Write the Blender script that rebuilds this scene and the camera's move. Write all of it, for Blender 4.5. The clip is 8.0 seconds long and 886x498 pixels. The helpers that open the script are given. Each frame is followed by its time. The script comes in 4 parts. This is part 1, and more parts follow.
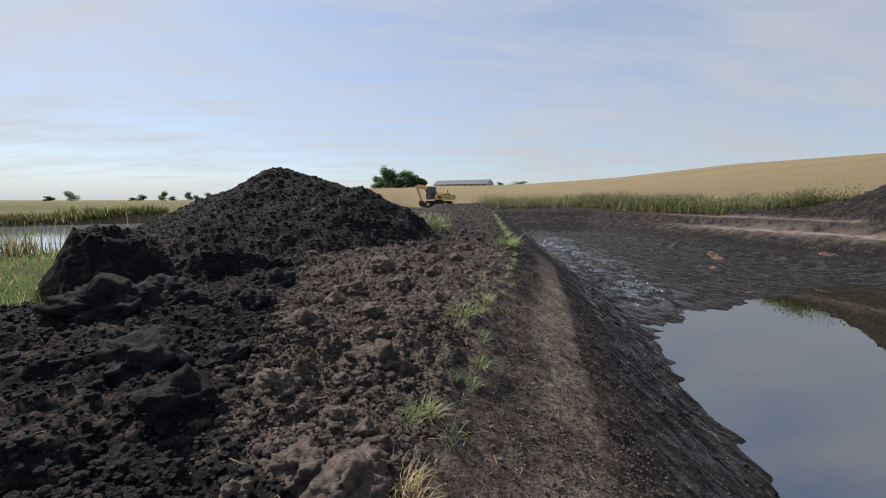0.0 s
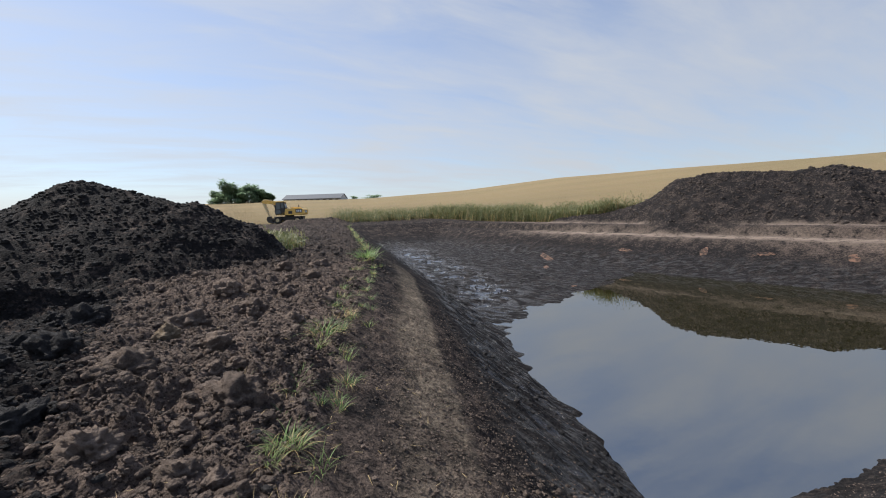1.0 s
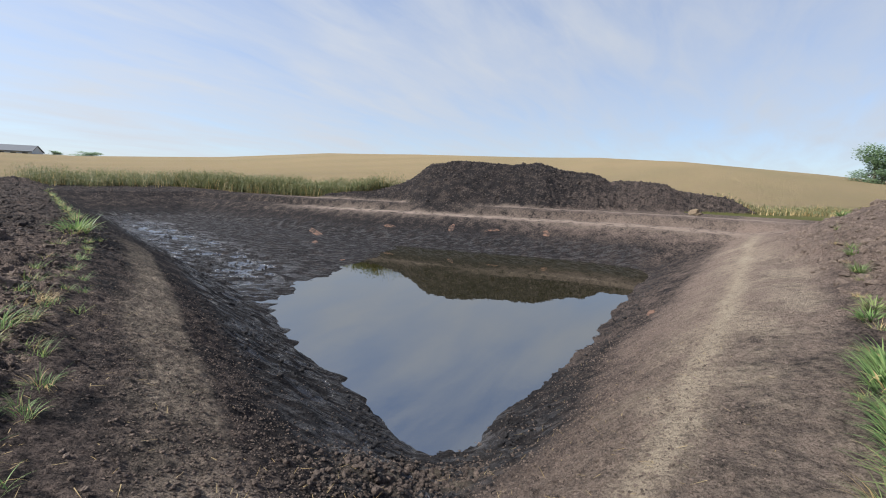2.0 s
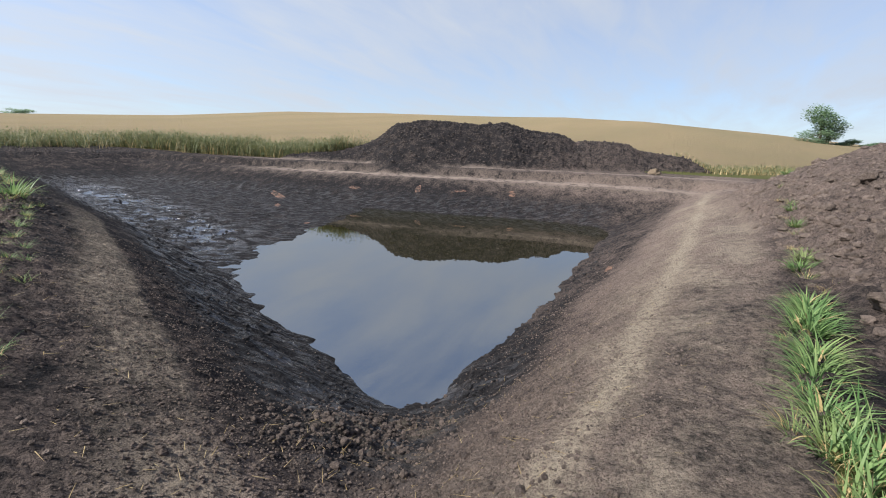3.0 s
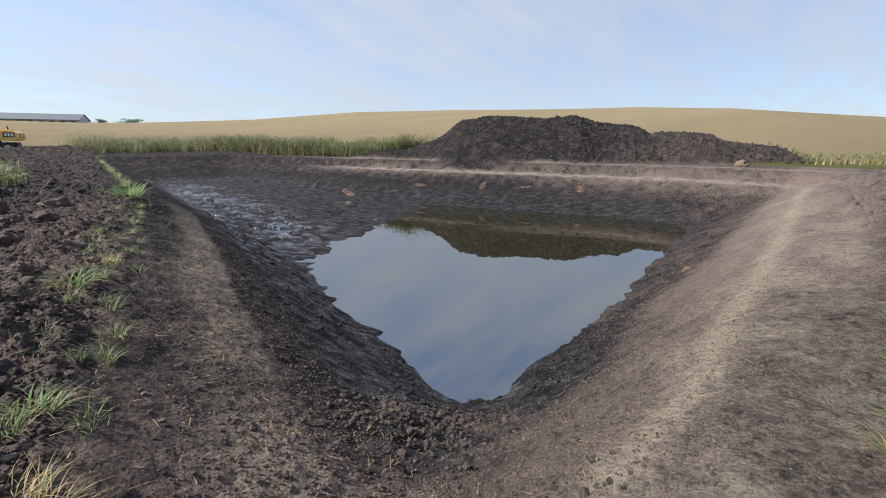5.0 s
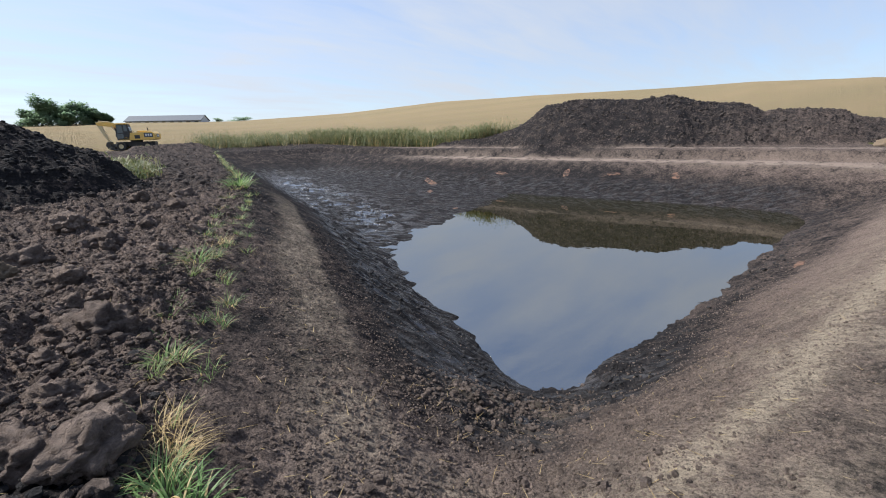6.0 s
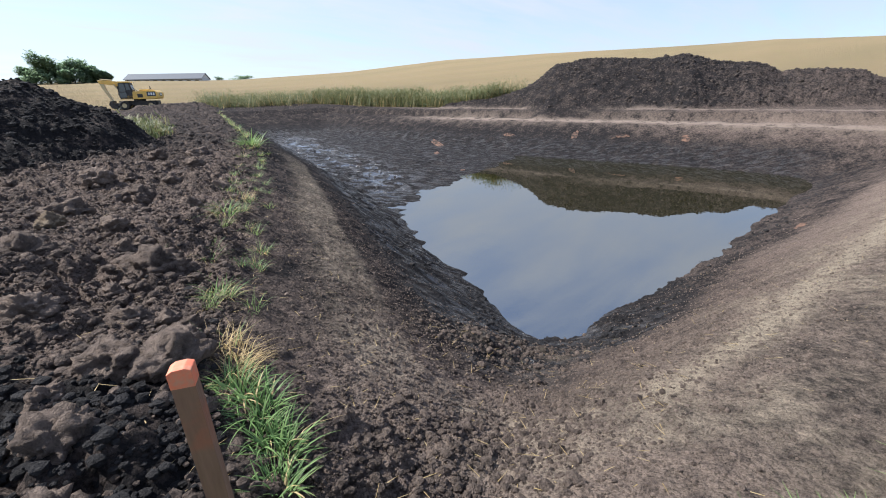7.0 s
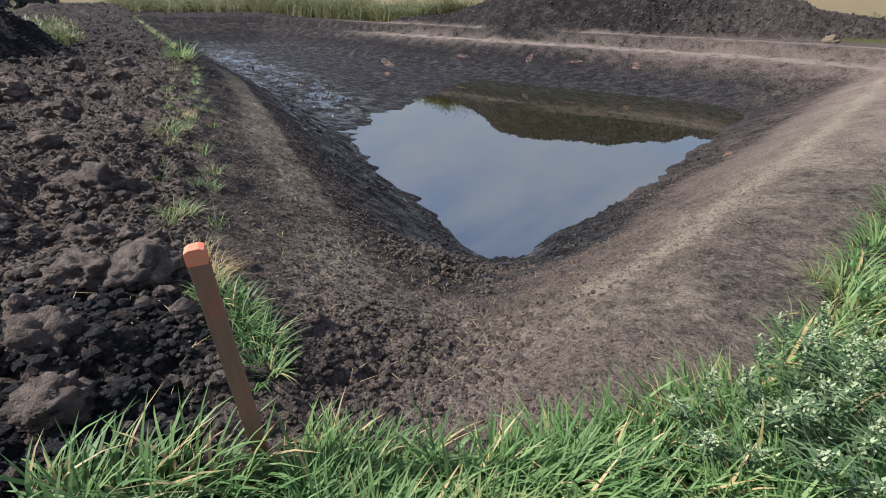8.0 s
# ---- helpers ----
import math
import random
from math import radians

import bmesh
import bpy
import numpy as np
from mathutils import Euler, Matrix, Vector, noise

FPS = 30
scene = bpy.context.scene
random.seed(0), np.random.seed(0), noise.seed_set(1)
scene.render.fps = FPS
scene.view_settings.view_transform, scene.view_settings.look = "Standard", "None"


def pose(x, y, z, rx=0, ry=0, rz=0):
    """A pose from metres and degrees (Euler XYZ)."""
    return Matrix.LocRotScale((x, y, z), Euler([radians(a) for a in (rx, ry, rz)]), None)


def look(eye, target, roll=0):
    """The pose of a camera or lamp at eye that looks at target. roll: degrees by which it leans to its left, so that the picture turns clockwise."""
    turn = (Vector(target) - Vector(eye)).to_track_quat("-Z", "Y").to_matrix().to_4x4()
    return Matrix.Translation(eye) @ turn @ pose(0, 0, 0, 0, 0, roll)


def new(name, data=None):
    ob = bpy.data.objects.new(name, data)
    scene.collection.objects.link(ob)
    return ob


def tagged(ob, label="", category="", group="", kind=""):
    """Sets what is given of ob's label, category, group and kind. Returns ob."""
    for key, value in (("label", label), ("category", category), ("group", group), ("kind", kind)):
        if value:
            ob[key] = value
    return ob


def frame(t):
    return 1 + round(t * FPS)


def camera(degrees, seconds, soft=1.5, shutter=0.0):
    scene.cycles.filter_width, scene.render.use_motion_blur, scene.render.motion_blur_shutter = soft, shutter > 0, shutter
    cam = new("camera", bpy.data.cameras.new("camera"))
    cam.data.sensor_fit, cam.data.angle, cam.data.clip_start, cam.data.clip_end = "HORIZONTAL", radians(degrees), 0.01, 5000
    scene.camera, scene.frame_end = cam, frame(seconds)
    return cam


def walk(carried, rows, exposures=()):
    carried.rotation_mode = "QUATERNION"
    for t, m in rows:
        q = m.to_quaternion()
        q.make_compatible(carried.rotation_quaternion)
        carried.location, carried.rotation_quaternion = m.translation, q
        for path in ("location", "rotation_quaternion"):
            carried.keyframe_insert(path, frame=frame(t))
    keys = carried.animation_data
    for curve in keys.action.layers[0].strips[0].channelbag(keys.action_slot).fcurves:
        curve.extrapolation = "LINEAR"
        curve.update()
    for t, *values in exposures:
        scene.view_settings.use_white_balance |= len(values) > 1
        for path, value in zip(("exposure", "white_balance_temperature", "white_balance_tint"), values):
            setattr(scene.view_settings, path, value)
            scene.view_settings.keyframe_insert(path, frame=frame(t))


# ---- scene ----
cam = camera(92.6, 8.0, soft=1.0)
PATH = [
    (0, (0.558, 1.088, 4.003), (0.759, 3.064, 3.773), -0.0),
    (0.5, (0.54, 1.107, 3.988), (0.854, 3.072, 3.784), 0.4),
    (1, (0.546, 1.145, 3.977), (1.388, 2.95, 3.801), -1.5),
    (1.5, (0.558, 1.09, 3.89), (1.873, 2.578, 3.65), -0.1),
    (2, (0.595, 1.066, 3.877), (2.228, 2.186, 3.595), 2.0),
    (3.5, (0.574, 0.955, 3.867), (2.259, 1.921, 3.391), 2.2),
    (4, (0.576, 0.984, 3.867), (2.237, 1.992, 3.392), 2.0),
    (5.5, (0.493, 0.884, 3.923), (1.88, 2.239, 3.432), -0.5),
    (6, (0.482, 0.784, 3.917), (1.721, 2.263, 3.392), -1.4),
    (6.5, (0.378, 0.688, 3.91), (1.55, 2.188, 3.295), -1.8),
    (7, (0.162, 0.588, 3.897), (1.349, 2.044, 3.21), -1.2),
    (7.5, (0.032, 0.523, 3.904), (1.267, 1.846, 3.056), 0.3),
    (8, (-0.042, 0.44, 3.9), (1.215, 1.64, 2.911), 1.5),
]
EXPOSURES = [(0.0, 0.30, 6450, 10), (1.5, 0.52, 6320, 10), (3.5, 0.62, 6150, 10), (5.5, 0.60, 6120, 10), (6.5, 0.80, 6060, 10), (7.1, 0.92, 6060, 10), (7.5, 1.05, 6040, 10), (8.0, 0.64, 6000, 10)]
SKY_STRENGTH, CLOUD_LO, CLOUD_HI, CLOUD_DIM, CLOUD_BRIGHT, SKY_TINT = 0.083, 0.05, 0.64, 5.2, 6.3, (1.02, 1.18, 1.42, 1)
walk(cam, [(t, look(eye, aim, roll)) for t, eye, aim, roll in PATH], EXPOSURES)

# ---------------------------------------------------------------- light
SUN_AZ, SUN_EL = radians(-42), radians(43)
sun_dir = Vector((math.sin(SUN_AZ) * math.cos(SUN_EL), math.cos(SUN_AZ) * math.cos(SUN_EL), math.sin(SUN_EL)))
sun = new("sun", bpy.data.lights.new("sun", "SUN"))
sun.data.energy, sun.data.angle, sun.data.color = 5.0, radians(1.5), (1.0, 0.955, 0.89)
sun.matrix_world = look(sun_dir * 100, (0, 0, 0))


def nodes_of(owner):
    owner.use_nodes = True
    owner.node_tree.nodes.clear()
    return owner.node_tree


def nd(nt, kind, inputs=None, **props):
    n = nt.nodes.new(kind)
    for k, v in props.items():
        setattr(n, k, v)
    for k, v in (inputs or {}).items():
        if isinstance(v, bpy.types.NodeSocket):
            nt.links.new(v, n.inputs[k])
        else:
            n.inputs[k].default_value = v
    return n


def mathn(nt, op, a, b=0.0, c=0.0, clamp=False):
    return nd(nt, "ShaderNodeMath", {0: a, 1: b, 2: c}, operation=op, use_clamp=clamp).outputs[0]


def mixc(nt, f, a, b, blend="MIX"):
    return nd(nt, "ShaderNodeMix", {0: f, 6: a, 7: b}, data_type="RGBA", blend_type=blend).outputs[2]


def ramp(nt, f, lo, hi):
    return nd(nt, "ShaderNodeMapRange", {0: f, 1: lo, 2: hi}, clamp=True).outputs[0]


def noisen(nt, vec, scale, detail=4.0, rough=0.55, distort=0.0):
    return nd(nt, "ShaderNodeTexNoise", {"Vector": vec, "Scale": scale, "Detail": detail, "Roughness": rough,
                                         "Distortion": distort}).outputs[0]


world = bpy.data.worlds.new("sky")
scene.world = world
wt = nodes_of(world)
sky = nd(wt, "ShaderNodeTexSky", sky_type="NISHITA", sun_disc=False, sun_elevation=SUN_EL,
         sun_rotation=SUN_AZ % (2 * math.pi), dust_density=0.4, air_density=1.0, ozone_density=1.6)
gen = nd(wt, "ShaderNodeTexCoord").outputs["Generated"]
sep = nd(wt, "ShaderNodeSeparateXYZ", {0: gen})
down = mathn(wt, "ADD", mathn(wt, "MAXIMUM", sep.outputs[2], 0.0), 0.14)
flat = nd(wt, "ShaderNodeCombineXYZ", {0: mathn(wt, "DIVIDE", sep.outputs[0], down),
                                       1: mathn(wt, "DIVIDE", sep.outputs[1], down), 2: 0.0}).outputs[0]
turned = nd(wt, "ShaderNodeMapping", {0: flat, 2: (0, 0, radians(35)), 3: (0.75, 1.7, 1)}).outputs[0]
veil = noisen(wt, turned, 0.55, 7.0, 0.52, 0.7)
wisps = noisen(wt, nd(wt, "ShaderNodeMapping", {0: flat, 2: (0, 0, radians(20)), 3: (0.8, 2.6, 1)}).outputs[0], 1.6, 6.0, 0.6, 0.5)
cover = mathn(wt, "ADD", mathn(wt, "MULTIPLY", veil, 0.60), mathn(wt, "MULTIPLY", wisps, 0.40))
high = ramp(wt, cover, 0.44, 0.66)
cover = ramp(wt, cover, CLOUD_LO, CLOUD_HI)
toward = nd(wt, "ShaderNodeVectorMath", {0: gen, 1: tuple(sun_dir)}, operation="DOT_PRODUCT").outputs["Value"]
high = mathn(wt, "ADD", high, mathn(wt, "MULTIPLY", ramp(wt, toward, 0.45, 0.95), 0.6), clamp=True)
# a thin even veil low down, broken cloud with blue gaps overhead
cover = nd(wt, "ShaderNodeMix", {0: ramp(wt, sep.outputs[2], 0.30, 0.62), 2: cover, 3: high}).outputs[0]
haze = mathn(wt, "POWER", mathn(wt, "SUBTRACT", 1.0, mathn(wt, "MAXIMUM", sep.outputs[2], 0.0)), 8.0)
cover = mathn(wt, "MAXIMUM", mathn(wt, "MULTIPLY", cover, 0.93), mathn(wt, "MULTIPLY", haze, 0.97))
# thin cloud is brighter on the side of the sun
glow = nd(wt, "ShaderNodeMapRange", {0: toward, 1: -0.3, 2: 0.95, 3: CLOUD_DIM, 4: CLOUD_BRIGHT}, clamp=True).outputs[0]
cloud = nd(wt, "ShaderNodeVectorMath", {0: (0.96, 1.0, 1.06), "Scale": glow}, operation="SCALE").outputs[0]
blue = mixc(wt, 1.0, sky.outputs[0], SKY_TINT, "MULTIPLY")
back = nd(wt, "ShaderNodeBackground", {0: mixc(wt, cover, blue, cloud), 1: SKY_STRENGTH})
wt.links.new(back.outputs[0], nd(wt, "ShaderNodeOutputWorld").inputs[0])


# ---------------------------------------------------------------- materials
def material(name, colour, rough=0.8, metal=0.0, spec=0.5, bump=None, thin=0.0):
    """colour: function of (tree, object position) giving a socket or a colour; bump: function giving a height socket and its metres."""
    m = bpy.data.materials.new(name)
    nt = nodes_of(m)
    pos = nd(nt, "ShaderNodeNewGeometry").outputs["Position"]
    c = colour(nt, pos) if callable(colour) else (*colour, 1)
    r = rough(nt, pos) if callable(rough) else rough
    s = spec(nt, pos) if callable(spec) else spec
    p = nd(nt, "ShaderNodeBsdfPrincipled", {"Base Color": c, "Roughness": r, "Metallic": metal, "Specular IOR Level": s})
    if bump:
        h, dist = bump(nt, pos)
        nt.links.new(nd(nt, "ShaderNodeBump", {"Height": h, "Distance": dist, "Strength": 1.0}).outputs[0], p.inputs["Normal"])
    out = p.outputs[0]
    if thin:
        through_light = nd(nt, "ShaderNodeBsdfTranslucent", {0: c})
        out = nd(nt, "ShaderNodeMixShader", {0: thin, 1: out, 2: through_light.outputs[0]}).outputs[0]
    nt.links.new(out, nd(nt, "ShaderNodeOutputMaterial").inputs[0])
    return m


def attr(nt, name):
    return nd(nt, "ShaderNodeSeparateColor", {0: nd(nt, "ShaderNodeAttribute", attribute_name=name).outputs["Color"]}).outputs


def island(nt):
    return nd(nt, "ShaderNodeNewGeometry").outputs["Random Per Island"]


def rand_object(nt):
    return nd(nt, "ShaderNodeObjectInfo").outputs["Random"]


SOIL_DARK, SOIL_BROWN, SOIL_DRY, CLAY = (0.026, 0.0240, 0.0250, 1), (0.295, 0.222, 0.182, 1), (0.47, 0.385, 0.285, 1), (0.38, 0.300, 0.245, 1)


def spread(nt, f, lo=0.30, hi=0.70):
    return ramp(nt, f, lo, hi)


def pools(nt, pos):
    """Where the wet soil shines: long smears across the slope, and standing pools."""
    a = attr(nt, "zone_a")
    across = nd(nt, "ShaderNodeVectorMath", {0: pos, 1: (2.1, 1.5, 0.0)}, operation="DOT_PRODUCT").outputs["Value"]
    along = nd(nt, "ShaderNodeVectorMath", {0: pos, 1: (0.46, -0.65, 0.0)}, operation="DOT_PRODUCT").outputs["Value"]
    scraped = nd(nt, "ShaderNodeCombineXYZ", {0: across, 1: along, 2: 0.0}).outputs[0]
    smear = noisen(nt, scraped, 2.0, 6.0, 0.68, 0.4)
    shine = mathn(nt, "MULTIPLY", mathn(nt, "POWER", a[2], 2.5), mathn(nt, "MULTIPLY", ramp(nt, smear, 0.47, 0.58), 0.95), clamp=True)
    return shine, nd(nt, "ShaderNodeAttribute", attribute_name="pool").outputs["Fac"]


def ground_colour(nt, pos):
    a, b = attr(nt, "zone_a"), attr(nt, "zone_b")
    fine = spread(nt, noisen(nt, pos, 9.0, 7.0, 0.7))
    mid = spread(nt, noisen(nt, pos, 1.7, 5.0, 0.6))
    crumb_shading = noisen(nt, pos, 42.0, 4.0, 0.7)
    big = noisen(nt, pos, 0.35, 3.0)
    brown = mathn(nt, "ADD", mathn(nt, "MULTIPLY", b[2], 1.0), mathn(nt, "MULTIPLY_ADD", mid, 0.6, -0.3))
    brown = mathn(nt, "ADD", brown, mathn(nt, "MULTIPLY_ADD", fine, 0.9, -0.45), clamp=True)
    c = mixc(nt, brown, SOIL_DARK, SOIL_BROWN)
    # light specks painted into the soil for sunlit crumbs, fewer where wet
    c = mixc(nt, mathn(nt, "MULTIPLY", mathn(nt, "MULTIPLY", ramp(nt, crumb_shading, 0.56, 0.70), mathn(nt, "MULTIPLY_ADD", b[2], 0.9, 0.1)), mathn(nt, "MULTIPLY_ADD", a[2], -0.40, 0.45)), c, (0.36, 0.29, 0.235, 1))
    # dark specks painted in for the shade of pits between crumbs
    c = mixc(nt, mathn(nt, "MULTIPLY", ramp(nt, crumb_shading, 0.48, 0.36), 0.75), c, (0.012, 0.011, 0.011, 1))
    dry = mathn(nt, "ADD", a[0], mathn(nt, "MULTIPLY", a[0], mathn(nt, "MULTIPLY_ADD", fine, 1.6, -0.8)), clamp=True)
    c = mixc(nt, dry, c, SOIL_DRY)
    # finer dark and light specks, more sun-and-shade contrast put into the colour
    fine_shading = noisen(nt, pos, 95.0, 3.0, 0.75)
    c = mixc(nt, mathn(nt, "MULTIPLY", ramp(nt, fine_shading, 0.47, 0.34), 0.6), c, (0.03, 0.026, 0.024, 1))
    c = mixc(nt, mathn(nt, "MULTIPLY", ramp(nt, fine_shading, 0.58, 0.70), mathn(nt, "MULTIPLY_ADD", b[2], 0.6, 0.05)), c, (0.44, 0.37, 0.30, 1))
    clay = mathn(nt, "MULTIPLY", b[1], ramp(nt, mathn(nt, "ADD", mid, mathn(nt, "MULTIPLY", fine, 0.6)), 0.25, 0.8), clamp=True)
    c = mixc(nt, clay, c, CLAY)
    c = mixc(nt, mathn(nt, "MULTIPLY", a[2], 0.86), c, mixc(nt, fine, (0.012, 0.0115, 0.013, 1), (0.045, 0.041, 0.041, 1)))
    grass = mixc(nt, fine, (0.07, 0.085, 0.022, 1), (0.17, 0.16, 0.06, 1))
    c = mixc(nt, ramp(nt, mathn(nt, "ADD", a[1], mathn(nt, "MULTIPLY_ADD", fine, 0.5, -0.25)), 0.35, 0.65), c, grass)
    # ripe crop stubble with faint drill lines and weedy patches
    rows = nd(nt, "ShaderNodeTexWave", {"Vector": nd(nt, "ShaderNodeMapping", {0: pos, 2: (0, 0, radians(24))}).outputs[0],
                                        "Scale": 0.045, "Distortion": 2.0, "Detail": 3.0}).outputs[1]
    wide = noisen(nt, nd(nt, "ShaderNodeMapping", {0: pos, 3: (0.006, 0.03, 0.01)}).outputs[0], 1.0, 5.0)
    f = mixc(nt, ramp(nt, wide, 0.35, 0.7), (0.285, 0.215, 0.125, 1), (0.225, 0.180, 0.105, 1))
    f = mixc(nt, mathn(nt, "MULTIPLY", rows, 0.12), f, (0.25, 0.19, 0.08, 1))
    f = mixc(nt, mathn(nt, "MULTIPLY", ramp(nt, big, 0.5, 0.7), 0.35), f, (0.25, 0.225, 0.10, 1))
    g2 = nd(nt, "ShaderNodeMapping", {0: pos, 2: (0, 0, radians(37)), 3: (0.0015, 0.022, 0.01)}).outputs[0]
    bands = noisen(nt, g2, 1.0, 3.0)
    meadow = mixc(nt, ramp(nt, bands, 0.42, 0.58), (0.15, 0.145, 0.055, 1), (0.22, 0.17, 0.095, 1))
    f = mixc(nt, nd(nt, "ShaderNodeAttribute", attribute_name="meadow").outputs["Fac"], f, meadow)
    return mixc(nt, b[0], c, f)


def ground_rough(nt, pos):
    shine, pool = pools(nt, pos)
    r = nd(nt, "ShaderNodeMapRange", {0: shine, 3: 0.92, 4: 0.16}).outputs[0]
    return nd(nt, "ShaderNodeMapRange", {0: pool, 3: r, 4: 0.04}).outputs[0]


def soil_bump(nt, pos):
    shine, pool = pools(nt, pos)
    vor = nd(nt, "ShaderNodeTexVoronoi", {"Vector": pos, "Scale": 24.0, "Randomness": 1.0}).outputs[0]
    h = mathn(nt, "ADD", noisen(nt, pos, 12.0, 8.0, 0.72), mathn(nt, "MULTIPLY", vor, -0.4))
    h = mathn(nt, "ADD", h, mathn(nt, "MULTIPLY", noisen(nt, pos, 70.0, 3.0, 0.7), 0.4))
    calm = mathn(nt, "MULTIPLY", mathn(nt, "MULTIPLY_ADD", shine, -0.9, 1.0), mathn(nt, "MULTIPLY_ADD", pool, -0.98, 1.0))
    return mathn(nt, "MULTIPLY", h, calm), 0.15


def ground_gloss(nt, pos):
    shine, pool = pools(nt, pos)
    return mathn(nt, "ADD", mathn(nt, "MULTIPLY_ADD", shine, 0.75, 0.08), mathn(nt, "MULTIPLY", pool, 0.6))


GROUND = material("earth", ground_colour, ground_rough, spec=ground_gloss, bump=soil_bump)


def clod_colour(tint):
    def f(nt, pos):
        r = mathn(nt, "ADD", mathn(nt, "MULTIPLY", island(nt), 0.5), mathn(nt, "MULTIPLY", rand_object(nt), 0.5))
        fine = spread(nt, noisen(nt, pos, 13.0, 7.0, 0.7))
        k = mathn(nt, "ADD", mathn(nt, "MULTIPLY", r, 0.6), mathn(nt, "MULTIPLY_ADD", fine, 0.8, -0.22), clamp=True)
        return mixc(nt, k, tint[0], tint[1])
    return f


def clod_bump(nt, pos):
    return mathn(nt, "ADD", noisen(nt, pos, 22.0, 7.0, 0.75), mathn(nt, "MULTIPLY", noisen(nt, pos, 110.0, 3.0), 0.5)), 0.13


CLOD_BROWN = material("dry_brown_soil", clod_colour(((0.050, 0.040, 0.036, 1), (0.40, 0.310, 0.252, 1))), 0.95, spec=0.12, bump=clod_bump)
CLOD_DARK = material("black_soil", clod_colour(((0.012, 0.0115, 0.012, 1), (0.085, 0.080, 0.080, 1))), 0.9, spec=0.14, bump=clod_bump)
CLOD_GREY = material("grey_brown_soil", clod_colour(((0.034, 0.029, 0.027, 1), (0.23, 0.187, 0.162, 1))), 0.92, spec=0.12, bump=clod_bump)
CLOD_ORANGE = material("orange_clay", lambda nt, p: mixc(nt, ramp(nt, noisen(nt, p, 3.2, 6.0, 0.7), 0.42, 0.60), (0.055, 0.045, 0.040, 1), (0.34, 0.195, 0.13, 1)), 0.9, spec=0.3, bump=clod_bump)
SANDSTONE = material("sandstone", clod_colour(((0.22, 0.16, 0.10, 1), (0.38, 0.29, 0.20, 1))), 0.9, spec=0.3, bump=clod_bump)


def blade_colour(a, b, c):
    def f(nt, pos):
        r = island(nt)
        col = mixc(nt, r, a, b)
        return mixc(nt, ramp(nt, noisen(nt, pos, 1.3, 2.0), 0.5, 0.72), col, c)
    return f


GRASS = material("green_grass", blade_colour((0.075, 0.150, 0.045, 1), (0.235, 0.345, 0.125, 1), (0.31, 0.36, 0.14, 1)), 0.5, spec=0.25, thin=0.35)
STRAW = material("dry_straw", blade_colour((0.46, 0.33, 0.14, 1), (0.62, 0.48, 0.25, 1), (0.40, 0.28, 0.12, 1)), 0.6, thin=0.35)
WEED = material("weed_green", blade_colour((0.10, 0.130, 0.05, 1), (0.22, 0.225, 0.10, 1), (0.31, 0.28, 0.15, 1)), 0.6, thin=0.35)
REED = material("reed_green", blade_colour((0.07, 0.10, 0.028, 1), (0.15, 0.15, 0.05, 1), (0.11, 0.13, 0.04, 1)), 0.6, thin=0.35)
LEAF = material("tree_leaf", blade_colour((0.19, 0.28, 0.17, 1), (0.32, 0.42, 0.26, 1), (0.26, 0.35, 0.21, 1)), 0.5, thin=0.5)
HERB = material("herb_leaf", blade_colour((0.09, 0.15, 0.07, 1), (0.18, 0.25, 0.12, 1), (0.13, 0.20, 0.09, 1)), 0.7, spec=0.12, thin=0.35)
BARK = material("bark", lambda nt, p: mixc(nt, noisen(nt, p, 6.0), (0.06, 0.045, 0.03, 1), (0.15, 0.12, 0.09, 1)), 0.9)
POND = material("pond_water", lambda nt, p: mixc(nt, noisen(nt, p, 0.4, 3.0), (0.013, 0.0125, 0.0045, 1), (0.019, 0.017, 0.006, 1)), 0.012, spec=0.5,
                bump=lambda nt, p: (noisen(nt, p, 1.6, 3.0), 0.0012))
POND.node_tree.nodes["Principled BSDF"].inputs["IOR"].default_value = 4.2
LAKE = material("lake_water", (0.20, 0.22, 0.235), 0.05, bump=lambda nt, p: (noisen(nt, p, 3.0, 3.0), 0.004))


def wood_colour(nt, pos):
    g = noisen(nt, nd(nt, "ShaderNodeMapping", {0: pos, 3: (60, 60, 5)}).outputs[0], 1.0, 5.0, 0.6)
    c = mixc(nt, g, (0.12, 0.062, 0.040, 1), (0.27, 0.15, 0.098, 1))
    stain = ramp(nt, noisen(nt, pos, 9.0, 3.0), 0.5, 0.66)
    return mixc(nt, mathn(nt, "MULTIPLY", stain, 0.6), c, (0.30, 0.10, 0.055, 1))


WOOD = material("weathered_wood", wood_colour, 0.75, bump=lambda nt, p: (noisen(nt, nd(nt, "ShaderNodeMapping", {0: p, 3: (90, 90, 6)}).outputs[0], 1.0, 4.0), 0.003))
RED_PAINT = material("faded_red_paint", lambda nt, p: mixc(nt, ramp(nt, noisen(nt, p, 45.0, 4.0), 0.42, 0.7), (0.72, 0.19, 0.10, 1), (0.55, 0.24, 0.15, 1)), 0.7,
                     bump=lambda nt, p: (noisen(nt, p, 120.0, 3.0), 0.001))


def worn(base, dirt, amount=0.6):
    return lambda nt, p: mixc(nt, mathn(nt, "MULTIPLY", ramp(nt, noisen(nt, p, 2.6, 6.0, 0.65), 0.42, 0.75), amount), base, dirt)


